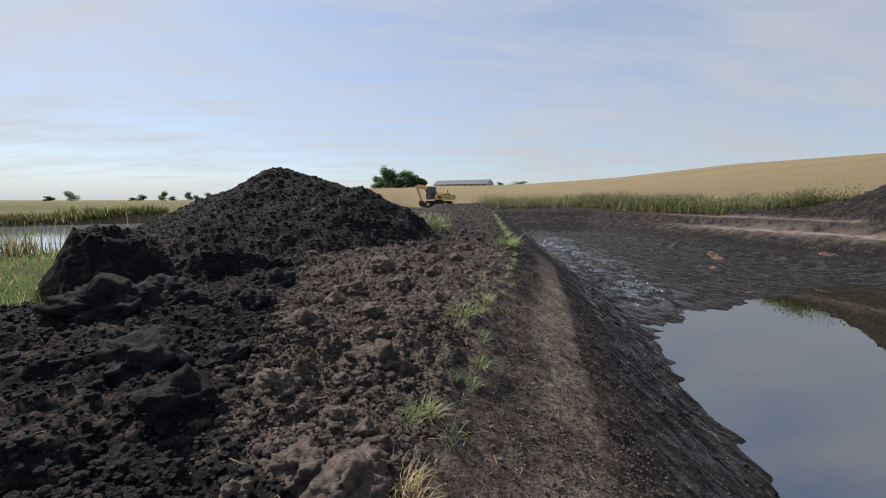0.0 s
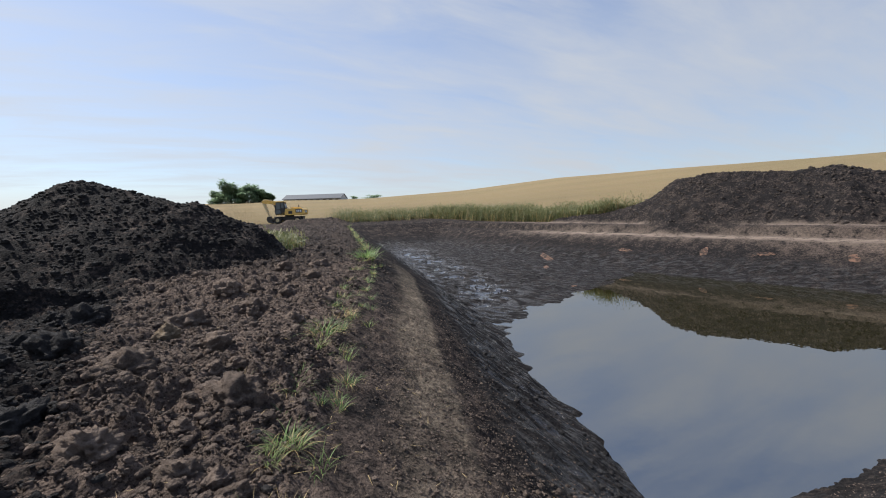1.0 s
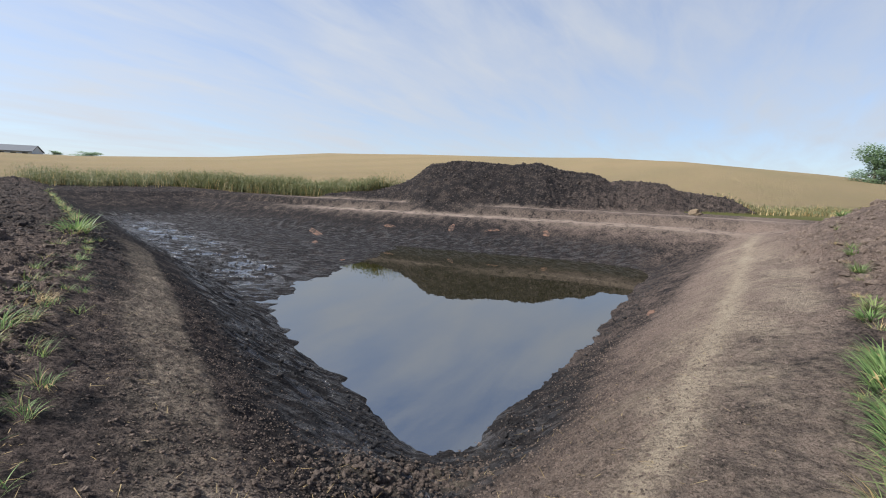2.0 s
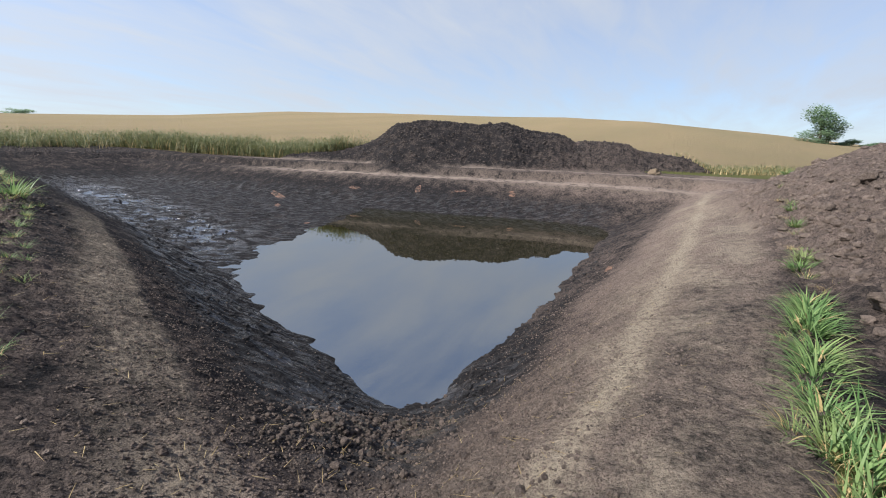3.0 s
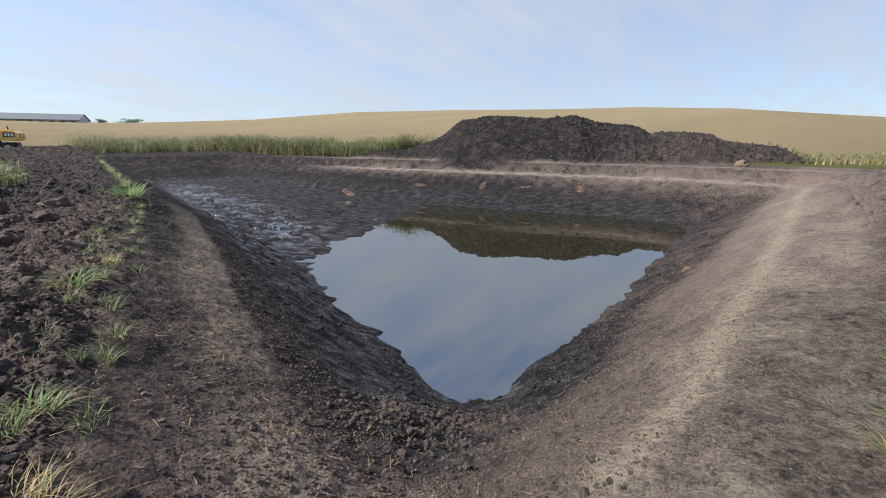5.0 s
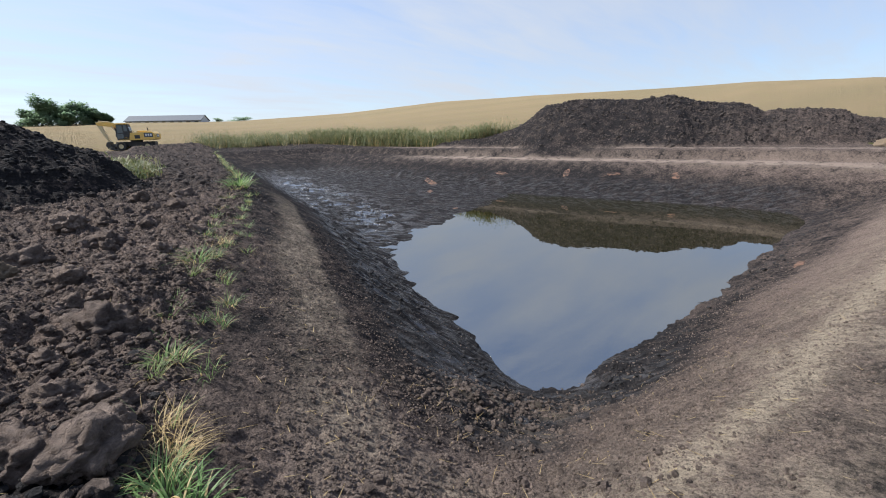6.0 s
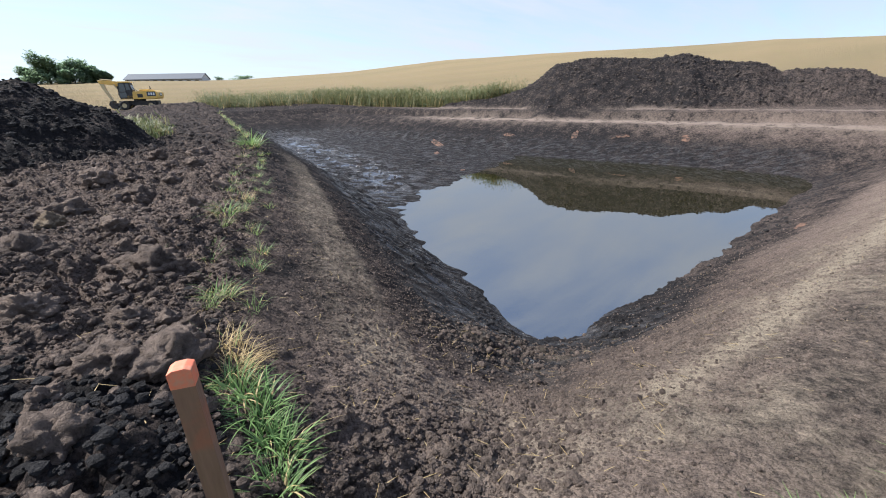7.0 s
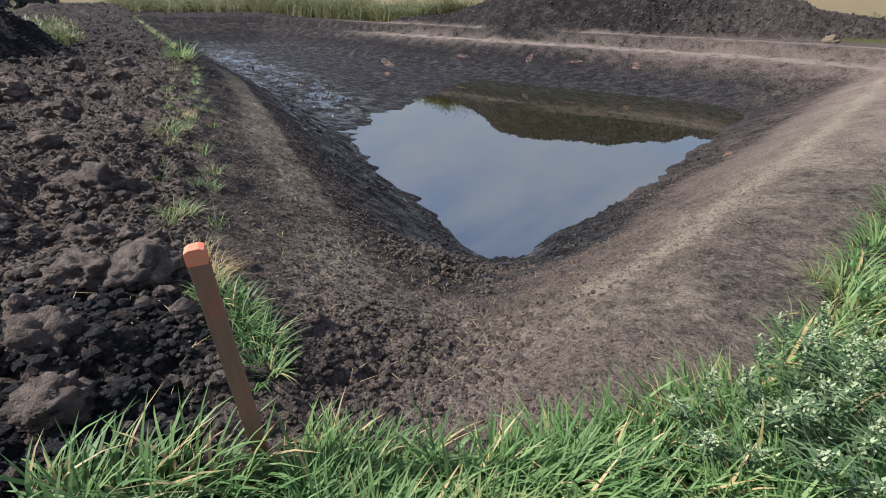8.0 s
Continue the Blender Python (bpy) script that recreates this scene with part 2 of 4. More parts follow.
YELLOW = material("yellow_paint", worn((0.82, 0.50, 0.10, 1), (0.48, 0.34, 0.14, 1)), 0.45)
PALE_STEEL = material("pale_worn_steel", worn((0.62, 0.50, 0.28, 1), (0.40, 0.33, 0.20, 1)), 0.55)
BLACK_STEEL = material("black_steel", worn((0.03, 0.03, 0.03, 1), (0.09, 0.075, 0.06, 1)), 0.6)
RUBBER = material("muddy_rubber", worn((0.02, 0.02, 0.02, 1), (0.10, 0.08, 0.06, 1), 0.8), 0.85)
GLASS = material("tinted_glass", (0.03, 0.05, 0.06), 0.05, spec=0.8)
WHITE = material("white_paint", worn((0.75, 0.75, 0.72, 1), (0.5, 0.48, 0.43, 1), 0.4), 0.6)
PLATE = material("dark_plate", (0.03, 0.035, 0.05), 0.4)
ROOF = material("grey_roof", lambda nt, p: mixc(nt, noisen(nt, nd(nt, "ShaderNodeMapping", {0: p, 3: (0.9, 0.9, 0.3)}).outputs[0], 1.0, 4.0), (0.085, 0.095, 0.11, 1), (0.125, 0.135, 0.15, 1)), 0.75)
BARN_WALL = material("pale_wall", worn((0.62, 0.63, 0.62, 1), (0.42, 0.42, 0.40, 1), 0.5), 0.85)
BARN_DARK = material("barn_opening", (0.05, 0.05, 0.055), 0.8)


# ---------------------------------------------------------------- shape of the land
def lattice(ix, iy, k):
    n = (ix.astype(np.int64) * 374761393 + iy.astype(np.int64) * 668265263 + k * 144269504) & 0xFFFFFFFF
    n = ((n ^ (n >> 13)) * 1274126177) & 0xFFFFFFFF
    return ((n ^ (n >> 16)) & 0xFFFFFF) / float(1 << 24)


def value_noise(x, y, k=0):
    ix, iy = np.floor(x), np.floor(y)
    fx, fy = x - ix, y - iy
    fx, fy = fx * fx * (3 - 2 * fx), fy * fy * (3 - 2 * fy)
    a, b = lattice(ix, iy, k), lattice(ix + 1, iy, k)
    c, d = lattice(ix, iy + 1, k), lattice(ix + 1, iy + 1, k)
    return (a + (b - a) * fx) * (1 - fy) + (c + (d - c) * fx) * fy


def fbm(x, y, scale, octaves=4, k=0):
    """Noise from about -1 to 1, with features of that many metres."""
    total, amp, norm, s = 0, 1.0, 0.0, 1.0 / scale
    for o in range(octaves):
        total = total + amp * (value_noise(x * s + 17.3 * o, y * s - 9.1 * o, k + o) * 2 - 1)
        norm, amp, s = norm + amp, amp * 0.55, s * 2.03
    return total / norm


def lumps(x, y, size, k, fill=0.8):
    """Height in metres of clods of that size lying side by side."""
    wx, wy = fbm(x, y, size * 0.5, 1, k + 7), fbm(x, y, size * 0.5, 1, k + 9)
    x, y = x + 0.20 * size * wx, y + 0.20 * size * wy
    ix, iy = np.floor(x / size), np.floor(y / size)
    best = np.zeros_like(x)
    for i in (-1, 0, 1):
        for j in (-1, 0, 1):
            cx, cy = ix + i, iy + j
            px, py = (cx + 0.15 + 0.7 * lattice(cx, cy, k)) * size, (cy + 0.15 + 0.7 * lattice(cx, cy, k + 1)) * size
            h = lattice(cx, cy, k + 2)
            r = size * (0.32 + 0.36 * h)
            turn = lattice(cx, cy, k + 4) * 3.14
            ux, uy = (x - px) * np.cos(turn) + (y - py) * np.sin(turn), (y - py) * np.cos(turn) - (x - px) * np.sin(turn)
            d2 = ux * ux * 0.75 + uy * uy * 1.35
            dome = np.sqrt(np.maximum(0, r * r - d2)) * (0.55 + 0.5 * lattice(cx, cy, k + 3))
            dome = np.minimum(dome, r * (0.5 + 0.3 * h)) * (h < fill + 0.2)
            best = np.maximum(best, dome)
    return best * (1 + 0.25 * wx)


def smax(a, b, k):
    h = np.clip(0.5 + 0.5 * (a - b) / k, 0, 1)
    return b + (a - b) * h + k * h * (1 - h)


def step(v, lo, hi):
    t = np.clip((v - lo) / (hi - lo), 0, 1)
    return t * t * (3 - 2 * t)


def left_rim(y):
    return np.interp(y, [-10, 3.4, 15, 51.5, 90], [-3.82, 0.6, 4.4, 11.7, 19.4])


def right_rim(x):
    return 0.4 - 0.08 * x


def far_rim(y):
    return np.interp(y, [-6, 0, 4, 9, 17, 27, 50, 80], [27.0, 28.6, 29.4, 29.3, 26.8, 24.8, 22.0, 18.5])


def ridge(x, y, start, along, heights, slope, top=0.7):
    """A heap along a line through start: heights are (metres along, crest height) pairs."""
    n = math.hypot(*along)
    ax, ay = along[0] / n, along[1] / n
    s = (x - start[0]) * ax + (y - start[1]) * ay
    d = (x - start[0]) * ay - (y - start[1]) * ax
    s = s + 0.5 * fbm(x, y, 2.5, 3, 40)
    heights = [(heights[0][0] - 30, -40), *heights, (heights[-1][0] + 30, -40)]
    crest = np.interp(s, [p[0] for p in heights], [p[1] for p in heights])
    return crest - slope * (np.sqrt(d * d + top * top) - top), s, d


HEAP_A = [(-14, 0.0), (-10.5, 1.9), (-8, 2.5), (-5.4, 3.3), (-3.2, 4.1), (-1, 4.75), (0, 5.25), (1.2, 4.98), (2.7, 4.62), (3.8, 4.4), (4.8, 3.95), (5.8, 3.45), (6.8, 2.4), (8.5, 0.8)]
HEAP_B = [(-26, 1.2), (-20, 2.9), (-15, 3.5), (-12, 4.3), (-9.6, 6.0), (-7.4, 6.35), (-2.5, 6.2), (0, 6.45), (1.8, 5.85), (4.4, 5.65), (6.2, 4.95), (8.6, 5.1), (10.6, 4.85), (12.5, 4.3), (16.4, 3.85), (18.6, 2.7), (22, 1.0)]
HEAP_C = [(-9.6, 2.4), (-8.4, 3.1), (-6, 3.4), (0, 3.8), (8, 4.5), (14, 4.2), (22, 3.6), (30, 2.6), (36, 1.5)]


def land(x, y, rough=True):
    """Height above the pond's water and the masks of the ground's zones at points (x, y)."""
    x, y = np.asarray(x, float), np.asarray(y, float)
    wob = fbm(x, y, 3.0, 3, 5) * 0.28
    dl = (x - left_rim(y)) * 0.955
    dr = y - right_rim(x)
    dq = np.where(dr > 0, dr * 3.85 / np.interp(x, [6, 8, 12, 17, 24], [3.85, 3.95, 4.25, 4.9, 5.9]), dr)
    df = far_rim(y) - x
    de = 50 - y
    zl = np.interp(dl + wob * step(dl, 1.2, 3.0), [-60, -9, -3, -0.6, 0, 0.5, 1.0, 1.35, 1.75, 3.05, 4.02, 5.2, 8, 14], [1.9, 2.2, 2.6, 2.5, 2.36, 2.13, 1.88, 1.70, 1.42, 0.55, 0.0, -0.35, -1, -2.5])
    zr = np.interp(dq + wob * 0.8 * step(dq, 1.8, 3.2), [-40, -2, 0, 0.7, 1.2, 1.7, 2.3, 3.0, 3.85, 4.8, 8, 14], [2.3, 2.45, 2.36, 2.20, 2.0, 1.68, 1.22, 0.64, 0.0, -0.4, -1, -2.5])
    zf = np.interp(df + wob * step(df, 0.2, 1.2), [-40, -4, -2.6, -2.0, -1.7, 0, 0.5, 3.4, 4.2, 5.5, 9, 14], [2.6, 2.65, 2.62, 2.5, 1.98, 1.85, 1.6, 0.25, 0.0, -0.25, -1, -2.5])
    ze = np.interp(de, [-40, 0, 1.5, 5, 9], [2.75, 2.6, 2.0, 0.9, -1.0])
    e = y - (13.2 + (x - 8.58) * 0.44) + fbm(x, y, 2.2, 4, 9) * 0.9
    floor = np.interp(e, [-6, -1.6, 0, 3, 15, 40], [-0.9, -0.3, -0.01, 0.10, 0.32, 0.85])
    z = smax(smax(zl, zr, 0.45), smax(zf, ze, 0.4), 0.35)
    pit = 1 - step(z, 1.9, 2.3)
    z = smax(z, floor, 0.12)
    # lake beyond the left bank
    v, u = -0.6 * x + 0.8 * y, 0.8 * x + 0.6 * y
    basin = step(v + fbm(x, y, 9, 2, 3), 20, 24) * (1 - step(v + fbm(x, y, 7, 3, 4), 55, 58)) * (1 - step(u, 8, 13)) * step(u, -120, -110)
    z = z * (1 - basin) + 0.8 * basin
    # hill behind the pit
    r = np.hypot(x - 0.5, y - 1)
    az = np.degrees(np.arctan2(x - 0.5, y - 1))
    el = np.interp(az, [-180, -60, -24, -10, -4, 3, 15, 28, 40, 52, 75, 84, 97, 104, 125, 180], [0, 0, 0.15, 1.0, 1.7, 1.95, 2.05, 2.85, 4.05, 4.45, 4.6, 4.2, 2.75, 1.8, 0.6, 0])
    hill = (350 * np.tan(np.radians(el)) + 1.35 * step(el, 0.5, 2)) * 0.94
    t = np.clip((r - 52) / 300, 0, 1)
    z = z + hill * (0.35 * t + 0.65 * t * t * (3 - 2 * t)) * (1 + 0.012 * fbm(x, y, 60, 2, 8))
    # heaps of dug-out soil
    a, _, _ = ridge(x, y, (-4.25, 18.4), (0.93, -0.36), HEAP_A, 0.60)
    b, _, _ = ridge(x, y, (37.3, 16.0), (0.47, -0.88), HEAP_B, 0.72, 1.3)
    c, _, _ = ridge(x, y, (12.0, -3.6), (1.0, -0.12), HEAP_C, 0.55)
    block = 4.45 - 2.1 * np.sqrt((x + 4.55) ** 2 * 0.8 + (y - 9.1) ** 2)
    block = np.minimum(block, 3.42 - 0.22 * (x + 4.7) + 0.12 * fbm(x, y, 0.5, 3, 15))
    crest = 3.0 - 0.8 * np.abs(y - 10.2 - 0.35 * (x + 3.6)) - 0.25 * np.abs(x + 3.2)
    block = np.maximum(block, crest) + 0.32 * fbm(x, y, 0.9, 4, 16) - 0.10 * np.exp(-(fbm(x, y, 0.8, 2, 17) / 0.05) ** 2)
    swell = 2.95 - 0.25 * np.hypot((x + 2.6) * 0.8, (y - 5.6) * 0.8)
    heap = np.maximum(np.maximum(a, b), np.maximum(c, block))
    on_heap = step(heap - z, -0.1, 0.35)
    on_block = step(block - z, -0.05, 0.2)
    on_a, on_b, on_c = step(a - z, -0.05, 0.3), step(b - z, -0.05, 0.3), step(c - z, -0.05, 0.2)
    z0 = z
    z = np.maximum(smax(z, np.where(dl < 0.3, swell * step(-dl, 0.0, 1.2), -9.0), 0.3), heap)
    z = z + (0.75 + 0.3 * fbm(x, y, 2.0, 3, 58)) * np.exp(-((y - 60.3 - 0.15 * (x - 8)) / 1.7) ** 2) * step(x, 4.4, 5.8) * (1 - step(x, 11, 15))
    # zones
    near = step(-r, -75, -60)
    grass_edge = np.interp(x, [-1.2, -0.35, 0.5, 0.9, 1.3, 2.2, 3, 4.7, 6.1, 9], [0.4, 1.92, 1.56, 1.08, 0.76, 0.34, 0.13, 0.02, -0.04, -0.4])
    verge = step(grass_edge - y + 0.12 * fbm(x, y, 0.6, 3, 12), -0.06, 0.1) * (1 - step(x, 2.6, 3.2) * step(grass_edge - y, 0.55, 0.9)) * step(x, -0.75, -0.3) * (1 - step(-y, 3, 4)) * (1 - step(x, 3.3, 3.9))
    left_field = step(-dl, -0.12, 0.12) * (1 - verge) * (1 - basin)
    bank_soil = left_field * step(x + 4.7 + 0.15 * (y - 7) + 0.5 * fbm(x, y, 1.5, 3, 56), -0.25, 0.25)
    far_left = step(-dl, -0.1, 0.1) * (1 - bank_soil) * (1 - step(u, 14, 18))
    bare = step(df + wob * 2 + 4.5 * step(25 - y, 0, 4), -5.4, -4.6) * step(dr + wob * 2, -10, -8.5) * step(de, -16, -13) * (1 - far_left) * (1 - verge) * (1 - basin)
    spoil = np.clip(on_heap + bare, 0, 1)
    grass = np.clip(verge + (1 - spoil) * step(-r, -60, -40), 0, 1)
    field = (1 - spoil) * step(r, 40, 60)
    meadow = 1 - step(az, -22, -12)
    wl, wr = 0.26 * fbm(x, y, 1.0, 4, 30), 0.13 * fbm(x, y, 1.5, 3, 32)
    path_l = step(dl + wl, 0.52, 1.0) * (1 - step(dl + 0.6 * wl, 1.30, 1.48)) * step(y, 2.2, 3.2) * (1 - step(y, 9, 20)) * np.clip(0.42 + 0.5 * fbm(x, y, 0.9, 3, 31), 0, 1)
    path_r = 1.0 * np.exp(-((dq - 1.28 + wr) / 0.21) ** 2) * step(x, 2.0, 2.8) * (1 - step(x, 27, 30)) * np.clip(0.9 + 0.5 * fbm(x, y, 1.0, 3, 35), 0, 1)
    # the track bends round the corner of the pit
    bend = np.abs(np.hypot(x - 3.35, y - 3.0) - 1.42 + wr)
    path_c = 0.62 * np.exp(-(bend / 0.22) ** 2) * step(3.3 - x, 0.2, 1.0) * step(3.4 - y, 0.1, 0.9)
    patch = step(fbm(x, y, 0.9, 4, 33), -0.10, 0.32) * 0.40 + 0.13
    path_r = np.maximum(np.maximum(path_r, path_c), patch * step(dq, -0.1, 0.3) * (1 - step(dq, 1.5, 2.4)) * step(x, 0.9, 2.0) * (1 - step(x, 22, 30)))
    bench = np.exp(-((df + 0.85 + 1.3 * wob) / 0.8) ** 2) * step(-y, -40, -27) * step(y, -4, 1)
    bench2 = 0.75 * np.exp(-((df + 3.2 + wob) / 0.55) ** 2) * step(-y, -46, -34) * step(y, -6, 1)
    thrown = np.exp(-(((x - 4.0) / 1.1) ** 2 + ((y - 3.55) / 0.6) ** 2)) * np.clip(0.35 + 0.9 * fbm(x, y, 0.35, 3, 36), 0, 1)
    path_r = np.maximum(path_r, 0.8 * thrown)
    dry = np.clip(np.maximum(path_l * (dl > -0.3), path_r * (dr > -0.3)), 0, 1) * (1 - on_heap) * (1 - verge)
    clay = np.clip(bench + bench2, 0, 1) * (1 - on_heap)
    side_l = step(dl + 0.5 * wl, 1.45, 2.5) * (1 - step(dl, 5.5, 8.0)) * (y < 16) * step(dr, 2.2, 3.2)
    side_r = step(3.6 - dq, -1.2, 0.0) * step(x, 3.2, 4.6)
    side_l = side_l * (1 - np.clip(1.6 * thrown, 0, 1))
    wet = pit * near * np.maximum(step(-z0, -1.55, -0.6) * (1 - 0.9 * side_r), side_l)
    wet = np.maximum(wet * np.clip(0.74 + 0.5 * step(-dl, -6.5, -3.2), 0, 1), 0.45 * side_r * step(-z0 + 0.16 * fbm(x, y, 0.7, 3, 64), -0.62, -0.08) * pit)
    streak = fbm(x * 1.25 + 0.5 * y, y * 1.0 - 0.5 * x, 0.62, 5, 66) + 0.35 * fbm(x, y, 3.0, 2, 68)
    pool = step(streak, 0.02, 0.11) * np.exp(-((dl - 5.2) / 1.5) ** 2) * step(y, 14.5, 18) * (1 - step(y, 33, 42)) * pit * 1.7
    pool = pool + 1.2 * step(fbm(x, y, 0.45, 3, 67), 0.0, 0.15) * np.exp(-((x - 4.2) / 0.6) ** 2 - ((y - 4.5) / 0.45) ** 2)
    pool = np.clip(pool, 0, 1)
    black = step(-x - 0.14 * (y - 4) + 0.95 * step(3.7 - y, 0, 0.8), 0.2, 1.1) * left_field
    brown = np.clip(0.50 * np.ones_like(x) + 0.14 * step(-dl, -0.5, 0.6) - 0.85 * on_a - 0.8 * on_block - 0.42 * step(y, 8, 18) - 0.24 * on_b + 0.24 * on_c - 0.30 * pit * step(-z0, -1.7, -0.6) + 0.22 * step(3.6 - dr, 0, 1.0) * pit - 0.85 * black - 0.24 * step(dl, -0.1, 0.2) * (1 - step(dl, 1.5, 2.2)) * step(y, 3.0, 5.0) + 0.34 * step(dr, -0.2, 0.3) * (1 - step(dr, 2.6, 3.4)) * step(x, 0.6, 1.5) - 0.36 * step(dl, 1.35, 2.4) * (1 - step(dl, 6, 9)) * (y < 16), 0, 1)
    if rough:
        clod = np.clip(bank_soil * (1 - on_heap) + 0.9 * on_c + 0.35 * on_a * (r > 9) + 0.6 * on_b + 0.9 * on_block, 0, 1) * step(y, -8, -7)
        clod = clod * (0.55 + 0.6 * step(fbm(x, y, 2.4, 3, 50), -0.4, 0.5))
        lift = lumps(x, y, 0.62, 60) * 0.36 + lumps(x + 3.1, y, 0.27, 70) * 0.5 + lumps(x, y + 5.3, 0.125, 80) + lumps(x + 1.7, y, 0.07, 88) * 1.0
        lift = lift + 0.09 * fbm(x, y, 0.5, 5, 85) + 0.035 * np.abs(fbm(x, y, 0.16, 4, 87))
        z = z + clod * (lift - 0.10) + on_heap * (0.16 * fbm(x, y, 1.3, 4, 14) + 0.11 * fbm(x, y, 0.42, 4, 18))
        small = spoil * (1 - clod) * (0.45 + 0.55 * step(fbm(x, y, 1.6, 3, 51), -0.2, 0.5)) * (1 - 0.72 * dry) * (1 - step(-z0, 0.1, 0.3))
        small = small * (1 - pool) * (1 - 0.55 * side_l) * (1 - 0.25 * step(dq, 0.2, 0.6) * (1 - step(dq, 3.2, 3.8)) * step(x, 2.2, 3.2))
        z = z + small * (lumps(x, y, 0.115, 90, 0.75) * 0.75 + lumps(x, y + 2, 0.30, 95, 0.15) * 0.4 + 0.016 * fbm(x, y, 0.16, 3, 98))
        # churned lip at the near corner of the pit
        lip = np.exp(-(((x - 3.9) / 1.2) ** 2 + ((y - 3.7) / 0.55) ** 2)) + 0.9 * np.exp(-(((x - 1.0) / 0.9) ** 2 + ((y - 2.2) / 0.4) ** 2))
        z = z + lip * (1 - verge) * (lumps(x, y, 0.30, 110) * 0.5 + lumps(x, y, 0.14, 115) * 0.8)
        # scraped ledges down the wet slope and humps on the mud flat
        ledge = np.sin((0.81 * x + 0.58 * y) * 7.5 + 2.4 * fbm(x, y, 1.5, 3, 21)) * step(dl, 1.6, 2.1) * (1 - step(dl, 4.6, 5.6)) * (y < 20) * (x < 14)
        ledge = np.maximum(ledge, -0.35) * (0.5 + 0.9 * step(fbm(x, y, 0.9, 3, 26), -0.3, 0.4)) + 0.35 * np.sin(dl * 13 + 4 * fbm(x, y, 0.8, 3, 27)) * step(dl, 1.6, 2.1) * (1 - step(dl, 4.2, 5.0)) * (y < 18) * (x < 14)
        z = z + 0.036 * ledge * pit + pit * near * 0.07 * fbm(x, y, 0.9, 4, 22) * step(dl, 1.6, 2.4)
        z = z + 0.10 * step(e, 0.5, 3) * pit * fbm(x, y, 1.5, 4, 23)
        z = z + 0.10 * np.exp(-((x - 6.3) / 1.3) ** 2 - ((y - 3.75) / 0.45) ** 2)
        z = z + (1 - spoil) * step(-r, -26, -18) * 0.03 * fbm(x, y, 0.8, 3, 24)
    return z, dict(dry=dry, grass=grass, wet=np.clip(wet, 0, 1), field=field, clay=clay, brown=brown, meadow=meadow, verge=verge, bank=bank_soil, pit=pit, heap=on_heap, r=r, dl=dl, dr=dr, lake=basin, pool=pool, black=black)


def height(x, y):
    return float(land(np.array([x]), np.array([y]))[0][0])


# ---------------------------------------------------------------- mesh helpers
def mesh_np(name, verts, faces, mats, index=None, smooth=False):
    """A mesh from an array of places and an array of faces of one size."""
    me = bpy.data.meshes.new(name)
    verts, faces = np.asarray(verts, np.float32), np.asarray(faces, np.int32)
    n, k = faces.shape
    me.vertices.add(len(verts))
    me.vertices.foreach_set("co", verts.ravel())
    me.loops.add(n * k)
    me.loops.foreach_set("vertex_index", faces.ravel())
    me.polygons.add(n)
    me.polygons.foreach_set("loop_start", np.arange(0, n * k, k, dtype=np.int32))
    for m in mats:
        me.materials.append(m)
    if index is not None:
        me.polygons.foreach_set("material_index", np.asarray(index, np.int32))
    me.polygons.foreach_set("use_smooth", np.full(n, smooth))
    me.update(calc_edges=True)
    me.validate()
    return me


def part(name, bm, mat, parent, label=""):
    me = bpy.data.meshes.new(name)
    bm.to_mesh(me)
    bm.free()
    me.materials.append(mat)
    ob = new(name, me)
    ob.parent = parent
    return tagged(ob, label=label)


def box(bm, lo, hi, bevel=0.0):
    geo = bmesh.ops.create_cube(bm, size=1.0)["verts"]
    c, s = (Vector(lo) + Vector(hi)) / 2, Vector(hi) - Vector(lo)
    for v in geo:
        v.co = Vector((v.co.x * s.x, v.co.y * s.y, v.co.z * s.z)) + c
    if bevel:
        edges = list({e for v in geo for e in v.link_edges})
        bmesh.ops.bevel(bm, geom=edges, offset=bevel, segments=2, affect="EDGES", profile=0.6)
    return bm


def prism(bm, outline, y0, y1, bevel=0.0):
    """An outline in x and z, pulled from y0 to y1."""
    a = [bm.verts.new((x, y0, z)) for x, z in outline]
    b = [bm.verts.new((x, y1, z)) for x, z in outline]
    fs = [bm.faces.new(a), bm.faces.new(b[::-1])]
    for i in range(len(a)):
        j = (i + 1) % len(a)
        fs.append(bm.faces.new((a[j], a[i], b[i], b[j])))
    bmesh.ops.recalc_face_normals(bm, faces=fs)
    if bevel:
        bmesh.ops.bevel(bm, geom=list({e for f in fs for e in f.edges}), offset=bevel, segments=2, affect="EDGES", profile=0.6)
    return bm


def rod(bm, a, b, r0, r1=None, sides=10):
    a, b = Vector(a), Vector(b)
    d = b - a
    m = Matrix.Translation((a + b) / 2) @ d.to_track_quat("Z", "Y").to_matrix().to_4x4()
    bmesh.ops.create_cone(bm, cap_ends=True, segments=sides, radius1=r0, radius2=r0 if r1 is None else r1, depth=d.length, matrix=m)
    return bm


# ---------------------------------------------------------------- ground
def axis(lo, hi, fine=0.020, grow=0.0055, far=2600):
    """Grid lines, closest at 0 and wider with distance."""
    def side(end):
        p, out = 0.0, []
        while p < far:
            p += (fine + grow * p) if p < end else (fine + grow * end) * 1.10 ** min(60, len([q for q in out if q > end])) + 0.0
            out.append(p)
        return out
    return np.array([-p for p in side(lo)][::-1] + [0.0] + side(hi))


